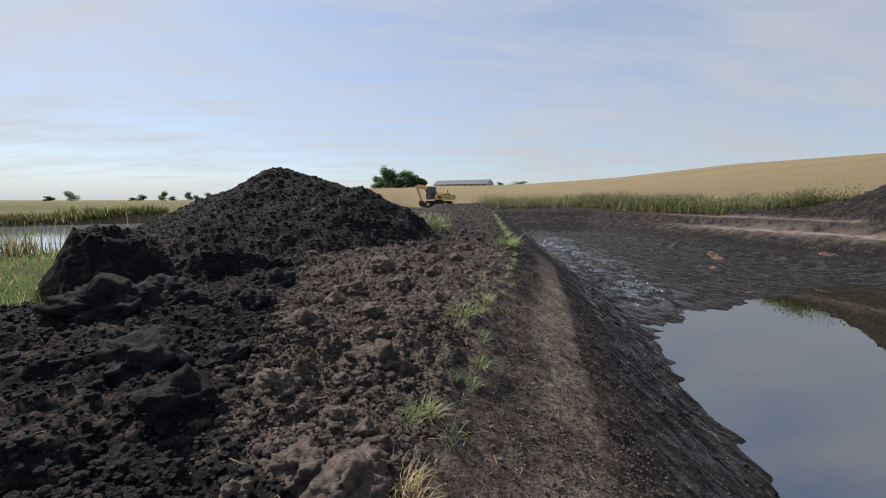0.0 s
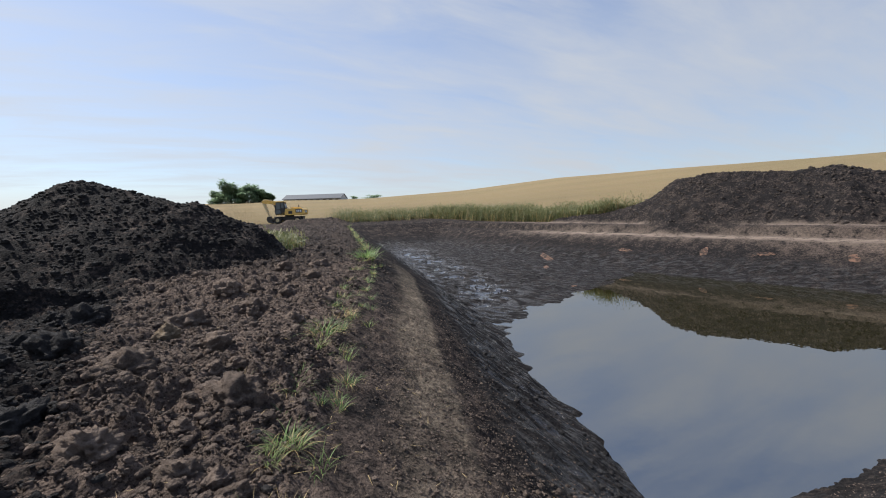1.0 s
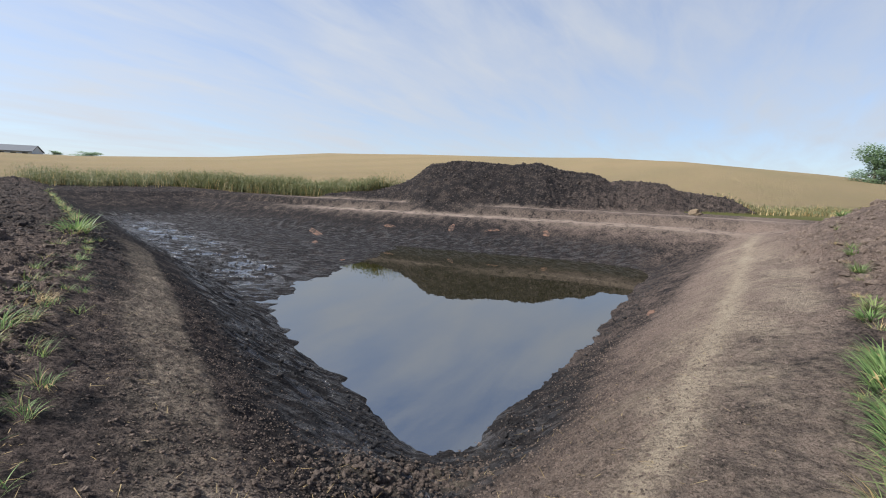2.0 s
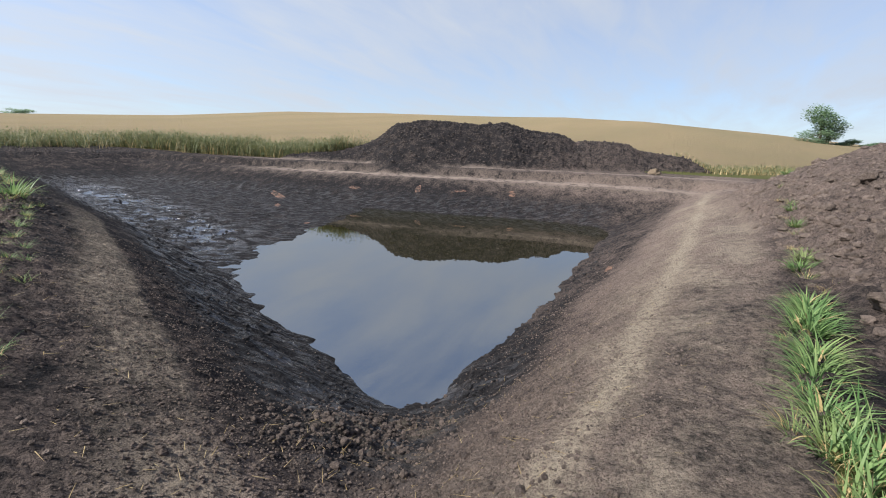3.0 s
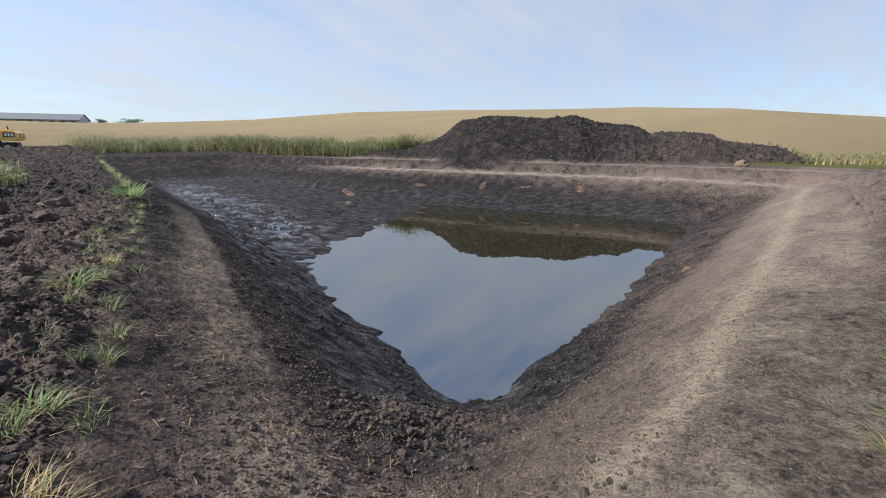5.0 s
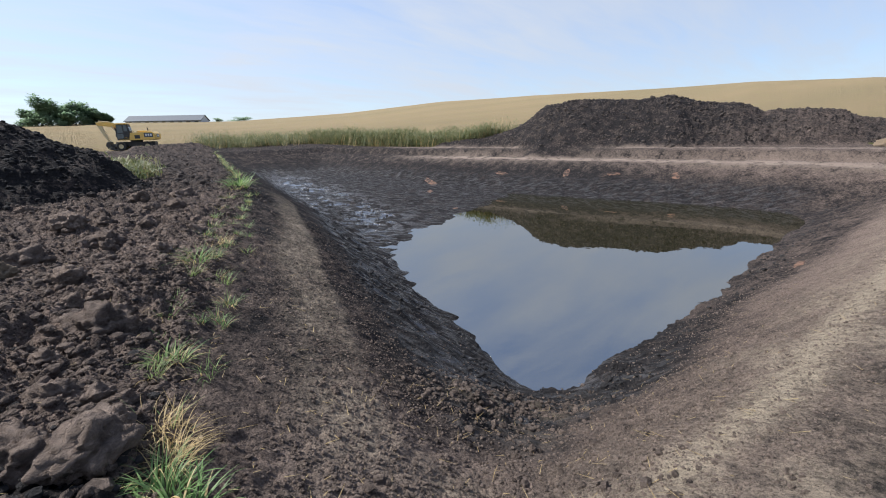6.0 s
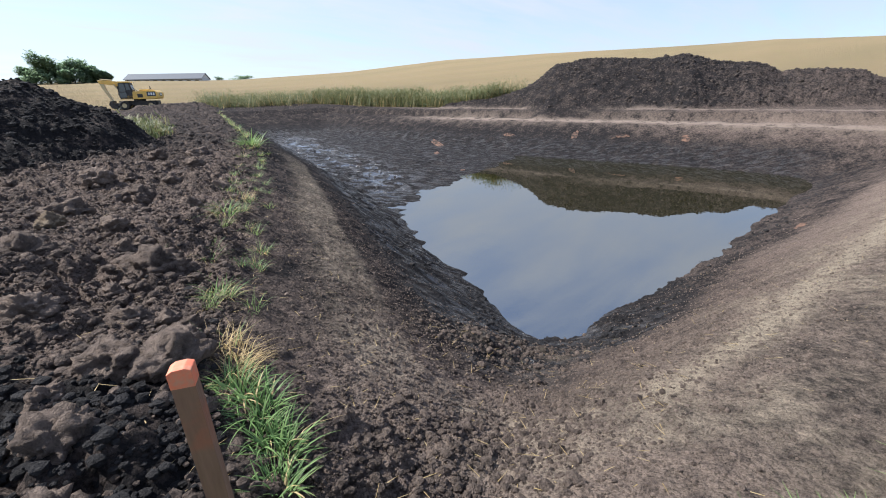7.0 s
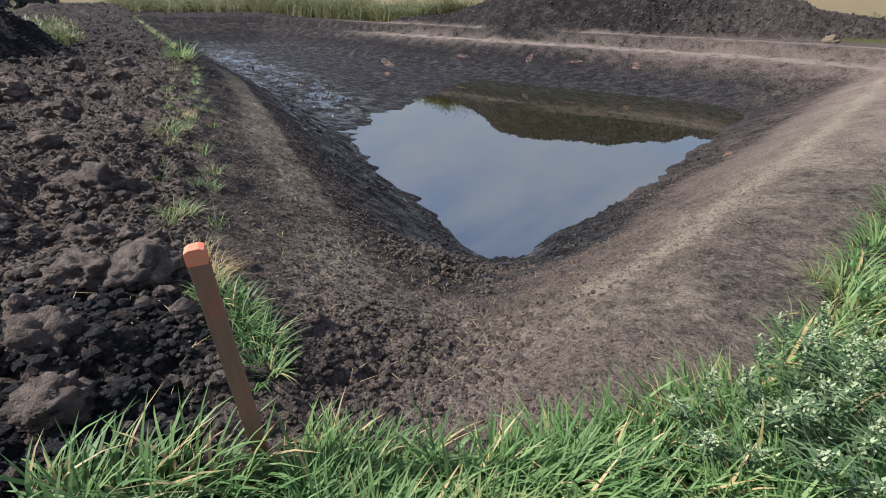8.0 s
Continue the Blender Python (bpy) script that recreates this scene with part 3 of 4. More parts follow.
gx, gy = axis(15, 61) + 1.0, axis(8, 67) + 2.2
XX, YY = np.meshgrid(gx, gy, indexing="ij")
ZZ, ZONES = land(XX.ravel(), YY.ravel())
ni, nj = len(gx), len(gy)
cell = (np.arange(ni - 1)[:, None] * nj + np.arange(nj - 1)[None, :]).ravel()
ground_mesh = mesh_np("ground", np.stack([XX.ravel(), YY.ravel(), ZZ], 1), np.stack([cell, cell + nj, cell + nj + 1, cell + 1], 1), [GROUND], smooth=True)


def paint(me, name, r, g, b):
    layer = me.attributes.new(name, "FLOAT_COLOR", "POINT")
    layer.data.foreach_set("color", np.stack([r, g, b, np.ones_like(r)], 1).astype(np.float32).ravel())


paint(ground_mesh, "zone_a", ZONES["dry"], ZONES["grass"], ZONES["wet"])
paint(ground_mesh, "zone_b", ZONES["field"], ZONES["clay"], ZONES["brown"])
for key in ("meadow", "pool"):
    layer = ground_mesh.attributes.new(key, "FLOAT", "POINT")
    layer.data.foreach_set("value", ZONES[key].astype(np.float32))
tagged(new("ground", ground_mesh), "dug-over dark earth with banks, spoil heaps and stubble fields", "ground", kind="structure")


def water(name, corners, z, mat, label):
    me = mesh_np(name, [(x, y, z) for x, y in corners], [tuple(range(len(corners)))], [mat])
    tagged(new(name, me), label, "water", kind="structure")


water("pond_water", [(2.0, 1.8), (27.5, 1.0), (28.5, 20.0), (8.0, 26.0)], 0.0, POND, "still dark pond water mirroring the sky in the pit")
water("lake_water", [(-7.5, 13.5), (-0.5, 22.5), (-16.0, 72.0), (-140.0, -25.0), (-110.0, -60.0)], 1.5, LAKE, "pale open lake water behind the bank")


# ---------------------------------------------------------------- soil clods
def clod_points(seed, detail, flat=0.75, rough=0.32):
    bm = bmesh.new()
    bmesh.ops.create_icosphere(bm, subdivisions=detail, radius=1.0)
    off = Vector((seed * 7.31, seed * 3.17, seed * 1.77))
    sx, sy = 0.8 + 0.45 * ((seed * 0.37) % 1), 0.8 + 0.4 * ((seed * 0.71) % 1)
    cuts = [(Vector((math.sin(seed * 5 + i * 2.4), math.cos(seed * 3 + i * 1.9), math.sin(seed + i * 2.9) * 0.8)).normalized(), 0.62 + 0.25 * ((seed * 0.53 + i * 0.29) % 1)) for i in range(5)]
    for v in bm.verts:
        p = v.co.copy()
        for n, d in cuts:
            over = p.dot(n) - d
            if over > 0:
                p -= n * over * 0.6
        q = v.co * 1.4 + off
        k = 1 + rough * noise.noise(q) + rough * 0.55 * noise.noise(q * 2.7) + rough * 0.4 * noise.noise(q * 5.3) + rough * 0.28 * noise.noise(q * 12.0)
        v.co = Vector((p.x * sx, p.y * sy, p.z * flat)) * k
    bm.verts.index_update()
    vs = np.array([v.co[:] for v in bm.verts])
    fs = np.array([[v.index for v in f.verts] for f in bm.faces])
    bm.free()
    return vs, fs


def scatter(name, spots, sizes, detail, mat, label, category, seed, flat=0.75, sink=0.25):
    """Loose lumps as one mesh; spots is an array of x, y."""
    rng = np.random.default_rng(seed)
    shapes = [clod_points(seed + k, detail, flat) for k in range(9)]
    zs = land(spots[:, 0], spots[:, 1])[0]
    vv, ff, base = [], [], 0
    turn = rng.uniform(0, 6.28, len(spots))
    pick = rng.integers(0, 9, len(spots))
    for (x, y), z, s, a, k in zip(spots, zs, sizes, turn, pick):
        v, f = shapes[k]
        c, d = math.cos(a) * s, math.sin(a) * s
        vv.append(np.stack([v[:, 0] * c - v[:, 1] * d + x, v[:, 0] * d + v[:, 1] * c + y, v[:, 2] * s + z + s * (flat - sink) * 0.6], 1))
        ff.append(f + base)
        base += len(v)
    me = mesh_np(name, np.concatenate(vv), np.concatenate(ff), [mat], smooth=False)
    return tagged(new(name, me), label, category, kind="stuff")


def sample(rng, n, x0, x1, y0, y1, keep):
    """n random places in a rectangle, kept with the chance that keep(x, y, zones) gives."""
    out = np.zeros((0, 2))
    while len(out) < n:
        p = np.stack([rng.uniform(x0, x1, n * 3), rng.uniform(y0, y1, n * 3)], 1)
        z, zone = land(p[:, 0], p[:, 1], False)
        chance = keep(p[:, 0], p[:, 1], z, zone)
        out = np.concatenate([out, p[rng.uniform(0, 1, len(p)) < chance]])
    return out[:n]


rng = np.random.default_rng(11)
near_bank = sample(rng, 2200, -6, 4.5, 1.8, 16, lambda x, y, z, k: k["bank"] * (1 - k["heap"]) * (1 - k["black"]) * np.exp(-np.hypot(x, y - 2) / 6))
scatter("brown_soil_clods", near_bank, 0.016 + 0.062 * rng.beta(1.0, 4.0, 2200), 2, CLOD_BROWN, "loose crumbly brown soil lumps on the bank", "soil", 21, sink=0.7)
tiny = sample(rng, 12000, -6, 4.5, 1.8, 13, lambda x, y, z, k: k["bank"] * (1 - k["heap"]) * (1 - k["black"]) * np.exp(-np.hypot(x, y - 2) / 4.5))
scatter("brown_soil_crumbs", tiny, 0.007 + 0.030 * rng.beta(0.9, 4.5, 12000), 1, CLOD_BROWN, "fine brown soil crumbs between the clods", "soil", 25)
tiny = sample(rng, 9000, -6, 1, 1.8, 12, lambda x, y, z, k: k["bank"] * (0.04 + k["black"]) * np.exp(-np.hypot(x, y - 2) / 4.5))
scatter("black_soil_crumbs", tiny, 0.009 + 0.042 * rng.beta(0.9, 4.0, 9000), 1, CLOD_DARK, "fine black soil crumbs between the clods", "soil", 27)
dark_bank = sample(rng, 1800, -7, 1.0, 1.8, 13, lambda x, y, z, k: k["bank"] * k["black"] * np.exp(-np.hypot(x, y - 2) / 6))
scatter("black_soil_clods", dark_bank, 0.014 + 0.060 * rng.beta(1.0, 4.5, 1800), 2, CLOD_DARK, "loose black peaty soil lumps on the bank", "soil", 31, sink=0.65)
slope_spots = sample(rng, 20000, 0.3, 16, 0.2, 13, lambda x, y, z, k: k["pit"] * (1 - k["verge"]) * (z > 0.08) * np.exp(-np.hypot(x - 1, y - 1.5) / 3.6) * (1 - 0.45 * k["dry"]) * (1 - 0.92 * k["wet"]))
scatter("soil_crumbs", slope_spots, 0.005 + 0.026 * rng.beta(0.8, 5.5, 20000), 1, CLOD_BROWN, "small soil crumbs on the scraped slope", "soil", 41)
dark_slope = sample(rng, 2600, 1.5, 14, 2.5, 14, lambda x, y, z, k: k["wet"] * (z > 0.03) * np.exp(-np.hypot(x - 3, y - 4) / 4.0))
scatter("black_slope_crumbs", dark_slope, 0.006 + 0.030 * rng.beta(0.8, 6.0, 2600), 1, CLOD_DARK, "small black crumbs on the wet slope", "soil", 45, sink=0.5)
lip_spots = np.concatenate([np.stack([rng.normal(3.9, 0.85, 1700), rng.normal(3.65, 0.36, 1700)], 1), np.stack([rng.normal(1.3, 0.75, 2300), rng.normal(2.1, 0.33, 2300)], 1)])
lip_spots = lip_spots[land(lip_spots[:, 0], lip_spots[:, 1], False)[1]["verge"] < 0.3]
scatter("churned_clods", lip_spots, 0.008 + 0.055 * rng.beta(0.8, 5.0, len(lip_spots)), 1, CLOD_BROWN, "churned brown clods at the corner of the pit", "soil", 51)
wet_spots = sample(rng, 2600, 4, 27, 3, 48, lambda x, y, z, k: k["pit"] * (z < 1.3) * (z > 0.1) * np.exp(-np.hypot(x, y) / 22))
scatter("mud_lumps", wet_spots, 0.02 + 0.08 * rng.beta(1.0, 5.0, 2600), 1, CLOD_DARK, "black mud lumps on the wet pit floor", "soil", 61)
heap_a_spots = sample(rng, 4500, -13, 3.5, 9, 21, lambda x, y, z, k: k["heap"] * (z > 2.5) * 0.8)
scatter("black_heap_lumps", heap_a_spots, 0.03 + 0.11 * rng.beta(1.0, 5.0, 4500), 1, CLOD_DARK, "black peaty lumps on the spoil heap", "soil", 71, sink=0.8)
heap_b_spots = sample(rng, 4000, 27, 50, -4, 36, lambda x, y, z, k: k["heap"] * (z > 2.7) * 0.8)
scatter("brown_heap_lumps", heap_b_spots, 0.045 + 0.17 * rng.beta(1.0, 5.0, 4000), 1, CLOD_GREY, "grey-brown lumps on the long spoil heap", "soil", 81, sink=0.7)
heap_c_spots = sample(rng, 2400, 3, 34, -8, -0.4, lambda x, y, z, k: k["heap"] * np.exp(-np.hypot(x - 3, y) / 10))
scatter("brown_bank_lumps", heap_c_spots, 0.035 + 0.14 * rng.beta(1.0, 4.0, 2400), 2, CLOD_BROWN, "dry brown lumps on the spoil bank beside the grass", "soil", 91, sink=0.6)

far_bank = sample(rng, 3600, 0, 24, 13, 66, lambda x, y, z, k: (1 - k["pit"]) * (1 - k["heap"]) * (k["dl"] > -6) * (1 - k["field"]) * np.exp(-y / 30))
scatter("dark_bank_lumps", far_bank, 0.03 + 0.15 * rng.beta(1.0, 4.5, 3600), 1, CLOD_GREY, "dark lumps of spread soil on the far bank", "soil", 95, sink=0.5)

CLOD_MESHES = {}


def soil_clod(x, y, size, seed, mat=CLOD_BROWN, label="dry brown clod of crumbly soil on the bank", tilt=0, name="soil_clod", group="soil clods on the bank"):
    key = (seed % 9, mat.name)
    if key not in CLOD_MESHES:
        v, f = clod_points(100 + seed % 9, 4, 0.72, 0.55)
        CLOD_MESHES[key] = mesh_np("clod", v, f, [mat], smooth=True)
    ob = tagged(new(name, CLOD_MESHES[key]), label, "clod" if name == "soil_clod" else "stone", group)
    ob.matrix_world = pose(x, y, height(x, y) + size * 0.12, tilt, tilt * 0.6, seed * 47) @ Matrix.Diagonal((size, size, size, 1))
    return ob


for x, y, size, seed in [(0.36, 4.98, 0.22, 1), (0.12, 3.92, 0.13, 2), (0.32, 3.78, 0.09, 3), (0.42, 3.62, 0.07, 8), (0.0, 3.36, 0.15, 4), (0.27, 3.24, 0.17, 5), (-0.24, 2.76, 0.16, 6), (-0.28, 2.30, 0.13, 7),
                         (-0.28, 3.15, 0.10, 0), (0.05, 4.6, 0.08, 1), (-0.4, 4.3, 0.16, 2), (-0.9, 3.9, 0.24, 3), (-1.5, 4.6, 0.28, 4), (-0.5, 5.7, 0.20, 5), (-1.2, 6.3, 0.24, 6), (0.2, 6.3, 0.15, 7),
                         (-0.2, 7.6, 0.2, 8), (-1.4, 8.1, 0.3, 0), (0.6, 8.3, 0.17, 1), (1.1, 7.3, 0.12, 2), (1.2, 9.4, 0.18, 3), (0.2, 9.6, 0.2, 4), (-2.4, 5.6, 0.34, 5), (-2.8, 7.4, 0.36, 6), (1.9, 11.3, 0.2, 7), (2.4, 13.2, 0.22, 8)]:
    soil_clod(x, y, size, seed, CLOD_BROWN if x + 0.14 * (y - 4) > -0.8 else CLOD_DARK, "dry brown clod of crumbly soil on the bank" if x + 0.14 * (y - 4) > -0.8 else "large black clod of peaty soil on the bank", tilt=(seed * 13) % 40 - 20)
rng = np.random.default_rng(5)
for i, (x, y) in enumerate(sample(rng, 46, -5, 3, 3, 14, lambda x, y, z, k: k["bank"] * (1 - k["heap"]) * (k["dl"] < -0.25))):
    soil_clod(float(x), float(y), 0.07 + 0.13 * rng.random() ** 2, i, CLOD_BROWN if x + 0.14 * (y - 4) > -0.8 else CLOD_DARK, "dry brown clod of crumbly soil on the bank" if x + 0.14 * (y - 4) > -0.8 else "large black clod of peaty soil on the bank", tilt=rng.uniform(-25, 25))
for i, (x, y) in enumerate(sample(rng, 26, 4, 22, -5, -0.6, lambda x, y, z, k: k["heap"])):
    soil_clod(float(x), float(y), 0.10 + 0.16 * rng.random() ** 2, i, CLOD_BROWN, "dry brown clod on the spoil bank", tilt=rng.uniform(-25, 25), group="soil clods on the spoil bank")
soil_clod(-0.34, 6.85, 0.15, 3, SANDSTONE, "pale sandstone lying on the dark soil", name="sandstone", group="pale stones")
soil_clod(7.0, -1.35, 0.16, 5, SANDSTONE, "pale sandstone lying on the spoil bank", name="sandstone", group="pale stones")
soil_clod(34.8, 3.4, 0.42, 6, SANDSTONE, "pale sandstone lying at the foot of the heap", name="sandstone", group="pale stones")
soil_clod(4.7, -0.75, 0.12, 2, SANDSTONE, "pale sandstone lying on the spoil bank", name="sandstone", group="pale stones")


# patches of orange clay that the digger scraped open
def clay_patch(x, y, length, width, turn, seed):
    n = 26
    a = np.linspace(0, 2 * np.pi, n, endpoint=False)
    r = 1 + 0.35 * np.array([noise.noise(Vector((math.cos(t) * 1.7 + seed * 5, math.sin(t) * 1.7, seed))) for t in a])
    px, py = np.cos(a) * r * length / 2, np.sin(a) * r * width / 2
    c, s = math.cos(turn), math.sin(turn)
    rings = []
    for k, lift in ((1.0, -0.03), (0.8, 0.012), (0.4, 0.02)):
        wx, wy = x + k * (px * c - py * s), y + k * (px * s + py * c)
        rings.append(np.stack([wx, wy, land(wx, wy)[0] + lift], 1))
    bm = bmesh.new()
    rows = [[bm.verts.new(p) for p in ring] for ring in rings]
    for lo, hi in zip(rows, rows[1:]):
        for i in range(n):
            bm.faces.new((lo[i], lo[(i + 1) % n], hi[(i + 1) % n], hi[i]))
    bm.faces.new(rows[-1])
    me = bpy.data.meshes.new("clay_patch")
    bm.to_mesh(me)
    bm.free()
    me.materials.append(CLOD_ORANGE)
    tagged(new("clay_patch", me), "orange clay patch scraped open on the dark pit bank", "clay", "orange clay patches")


for i, (x, y, l, w, t) in enumerate([(21.4, 27.0, 2.8, 0.5, 1.3), (18.5, 23.5, 1.8, 0.4, 0.9), (25.4, 17.4, 0.5, 1.1, 1.9), (26.1, 14.6, 0.35, 1.3, 0.6), (27.3, 11.2, 0.5, 0.7, 2.1), (13.26, 2.71, 0.9, 0.22, 0.1), (24.0, 22.0, 1.3, 0.3, 1.7), (15.5, 17.6, 0.4, 0.2, 0), (20.5, 25.6, 0.9, 0.25, 1.2)]):
    clay_patch(x, y, l, w, t, i + 1)


# ---------------------------------------------------------------- grass and weeds
def blades(base, az, length, width, lean, bend, segs=3):
    """Bent tapering strips: arrays of places and values, one for each blade."""
    n = len(base)
    side = np.stack([-np.sin(az), np.cos(az), np.zeros(n)], 1)
    out = np.stack([np.cos(az), np.sin(az), np.zeros(n)], 1)
    p, rows = np.array(base, float), []
    for k in range(segs + 1):
        t = k / segs
        w = (width * (1 - t ** 1.6) + 0.0006)[:, None] * 0.5
        rows += [p - side * w, p + side * w]
        th = lean + bend * (t + 0.5 / segs)
        p = p + (length / segs)[:, None] * (out * np.sin(th)[:, None] + np.array([0, 0, 1.0]) * np.cos(th)[:, None])
    v = np.stack(rows, 1)
    k = np.arange(segs)[None, :] * 2 + np.arange(n)[:, None] * (2 * segs + 2)
    f = np.stack([k, k + 1, k + 3, k + 2], 2).reshape(-1, 4)
    return v.reshape(-1, 3), f


def join(sets):
    vs, fs, mi, base = [], [], [], 0
    for (v, f), m in sets:
        vs.append(v), fs.append(f + base), mi.append(np.full(len(f), m))
        base += len(v)
    return np.concatenate(vs), np.concatenate(fs), np.concatenate(mi)


def grass_patch(rng, spots, length, width, dry=0.12, lean=0.25, bend=1.0, segs=4):
    n = len(spots)
    z = land(spots[:, 0], spots[:, 1])[0]
    base = np.stack([spots[:, 0], spots[:, 1], z - 0.01], 1)
    is_dry = rng.uniform(0, 1, n) < dry
    sets = []
    for m, sel in ((0, ~is_dry), (1, is_dry)):
        if sel.sum() == 0:
            continue
        c = sel.sum()
        long = length[sel] if np.ndim(length) else length
        clump = fbm(base[sel, 0], base[sel, 1], 0.22, 2, 77) * 6.0 + rng.normal(0, 0.9, c)
        sets.append((blades(base[sel], clump, long * rng.uniform(0.55, 1.2, c), width * rng.uniform(0.6, 1.3, c), np.abs(rng.normal(0, lean, c)) + 0.03, bend * rng.uniform(0.3, 1.3, c), segs), m))
    return join(sets)


rng = np.random.default_rng(3)
lawn = sample(rng, 26000, -1.0, 4.0, -3.9, 2.3, lambda x, y, z, k: k["verge"] * np.exp(-np.hypot(x - 0.8, y - 0.9) / 1.9) * (1 - 0.7 * step(x, 2.4, 3.2)))
v, f, mi = grass_patch(rng, lawn, 0.27 * (0.70 + 0.75 * value_noise(lawn[:, 0] * 4.0, lawn[:, 1] * 4.0, 91)), 0.0165, 0.08, 0.34, 1.5)
tagged(new("grass_verge", mesh_np("grass_verge", v, f, [GRASS, STRAW], mi)), "long lush green grass along the edge of the pit", "grass", kind="stuff")
edge_spots = sample(rng, 1500, -1.0, 7.0, -0.6, 2.4, lambda x, y, z, k: (k["verge"] > 0.12) * (k["verge"] < 0.93) * (x < 3.3))
v, f, mi = grass_patch(rng, edge_spots, 0.16, 0.005, 0.85, 0.6, 1.0, 3)
tagged(new("dry_grass_fringe", mesh_np("dry_grass_fringe", v, f, [GRASS, STRAW], mi)), "withered yellow grass at the edge of the turf", "grass", kind="stuff")
meadow_spots = sample(rng, 6000, -16, -4.5, 8, 20, lambda x, y, z, k: k["grass"] * (1 - k["lake"]) * (z > 1.5))
v, f, mi = grass_patch(rng, meadow_spots, 0.28, 0.02, 0.2, 0.3, 0.8, 3)
tagged(new("lakeside_grass", mesh_np("lakeside_grass", v, f, [GRASS, STRAW], mi)), "bright green grass on the lake shore", "grass", kind="stuff")


def tuft_mesh(seed, n, size, dry, width=0.0075, spread=0.11):
    rng = np.random.default_rng(200 + seed)
    sets = []
    for m, c in ((0, int(n * (1 - dry))), (1, int(n * dry))):
        if not c:
            continue
        r, a = spread * np.sqrt(rng.uniform(0, 1, c)), rng.uniform(0, 6.28, c)
        base = np.stack([r * np.cos(a), r * np.sin(a), np.full(c, -0.02)], 1)
        droop = 1.7 if m else 1.2
        sets.append((blades(base, a + rng.normal(0, 0.7, c), size * rng.uniform(0.5, 1.15, c), width * rng.uniform(0.6, 1.3, c), 0.1 + 0.5 * r / spread + np.abs(rng.normal(0, 0.12, c)), droop * rng.uniform(0.4, 1.2, c), 5), m))
    v, f, mi = join(sets)
    return mesh_np("grass_tuft", v, f, [GRASS, STRAW], mi)


LUSH = [tuft_mesh(k, 95, 0.37, 0.06, 0.018, 0.15) for k in range(4)]
MIXED = [tuft_mesh(10 + k, 70, 0.32, 0.32, 0.0075, 0.12) for k in range(4)]
PALE = [tuft_mesh(20 + k, 60, 0.30, 0.9, 0.005, 0.12) for k in range(3)]
THIN = [tuft_mesh(30 + k, 38, 0.26, 0.15, 0.007, 0.10) for k in range(3)]
rng = np.random.default_rng(8)


def tuft(kind, x, y, size, label, group):
    ob = tagged(new("grass_tuft", kind[int(rng.integers(0, len(kind)))]), label, "grass tuft", group)
    ob.matrix_world = pose(x, y, height(x, y), 0, 0, rng.uniform(0, 360)) @ Matrix.Diagonal((size, size, size * rng.uniform(0.85, 1.1), 1))


GREEN_L, MIX_L, DRY_L = "lush green grass tuft growing out of the soil", "half withered grass tuft on the bank", "withered straw-yellow grass tuft on the bank"
LEFT, RIGHT = "tufts along the bank", "tufts beside the track"
for x, y, s, k in [(0.46, 2.15, 0.55, 0), (0.54, 2.35, 0.6, 0), (0.48, 2.5, 0.6, 0), (0.55, 2.66, 0.65, 0), (0.50, 2.84, 0.6, 0), (0.48, 3.0, 0.6, 1), (0.54, 3.12, 0.8, 2), (0.60, 3.24, 0.85, 2), (0.52, 3.34, 0.75, 2), (0.56, 3.05, 0.7, 2), (0.60, 3.95, 0.7, 3), (0.68, 4.15, 0.75, 3), (0.72, 4.7, 0.6, 3), (0.85, 5.05, 0.8, 3), (0.45, 5.25, 0.5, 2),
                   (0.95, 5.3, 0.7, 3), (1.25, 6.2, 0.8, 3), (1.38, 6.55, 1.0, 1), (1.45, 6.85, 0.95, 1), (1.72, 7.5, 0.9, 2), (1.9, 7.7, 1.0, 2), (1.8, 8.3, 0.8, 1), (2.1, 9.1, 1.0, 1), (2.3, 9.8, 0.9, 3), (2.6, 10.6, 0.8, 1), (3.2, 12.4, 0.9, 1),
                   (3.9, 14.4, 1.5, 1), (4.15, 14.9, 1.8, 0), (4.3, 15.4, 1.6, 1), (4.45, 16.0, 1.3, 1)]:
    tuft([LUSH, MIXED, PALE, THIN][k], x, y, s, [GREEN_L, MIX_L, DRY_L, GREEN_L][k], LEFT)
for i in range(30):
    y = 3.6 + 11.5 * rng.random() ** 1.3
    k = int(rng.integers(0, 3))
    tuft([MIXED, THIN, THIN][k], float(left_rim(np.array([y]))[0]) + rng.normal(0.05, 0.10), y, 0.45 + 0.35 * rng.random(), [MIX_L, GREEN_L, GREEN_L][k], LEFT)
for i in range(34):
    y = 17 + i * 1.02
    tuft(MIXED, float(left_rim(np.array([y]))[0]) + rng.uniform(-0.1, 0.25), y, 1.0 + 0.4 * rng.random(), MIX_L, LEFT)
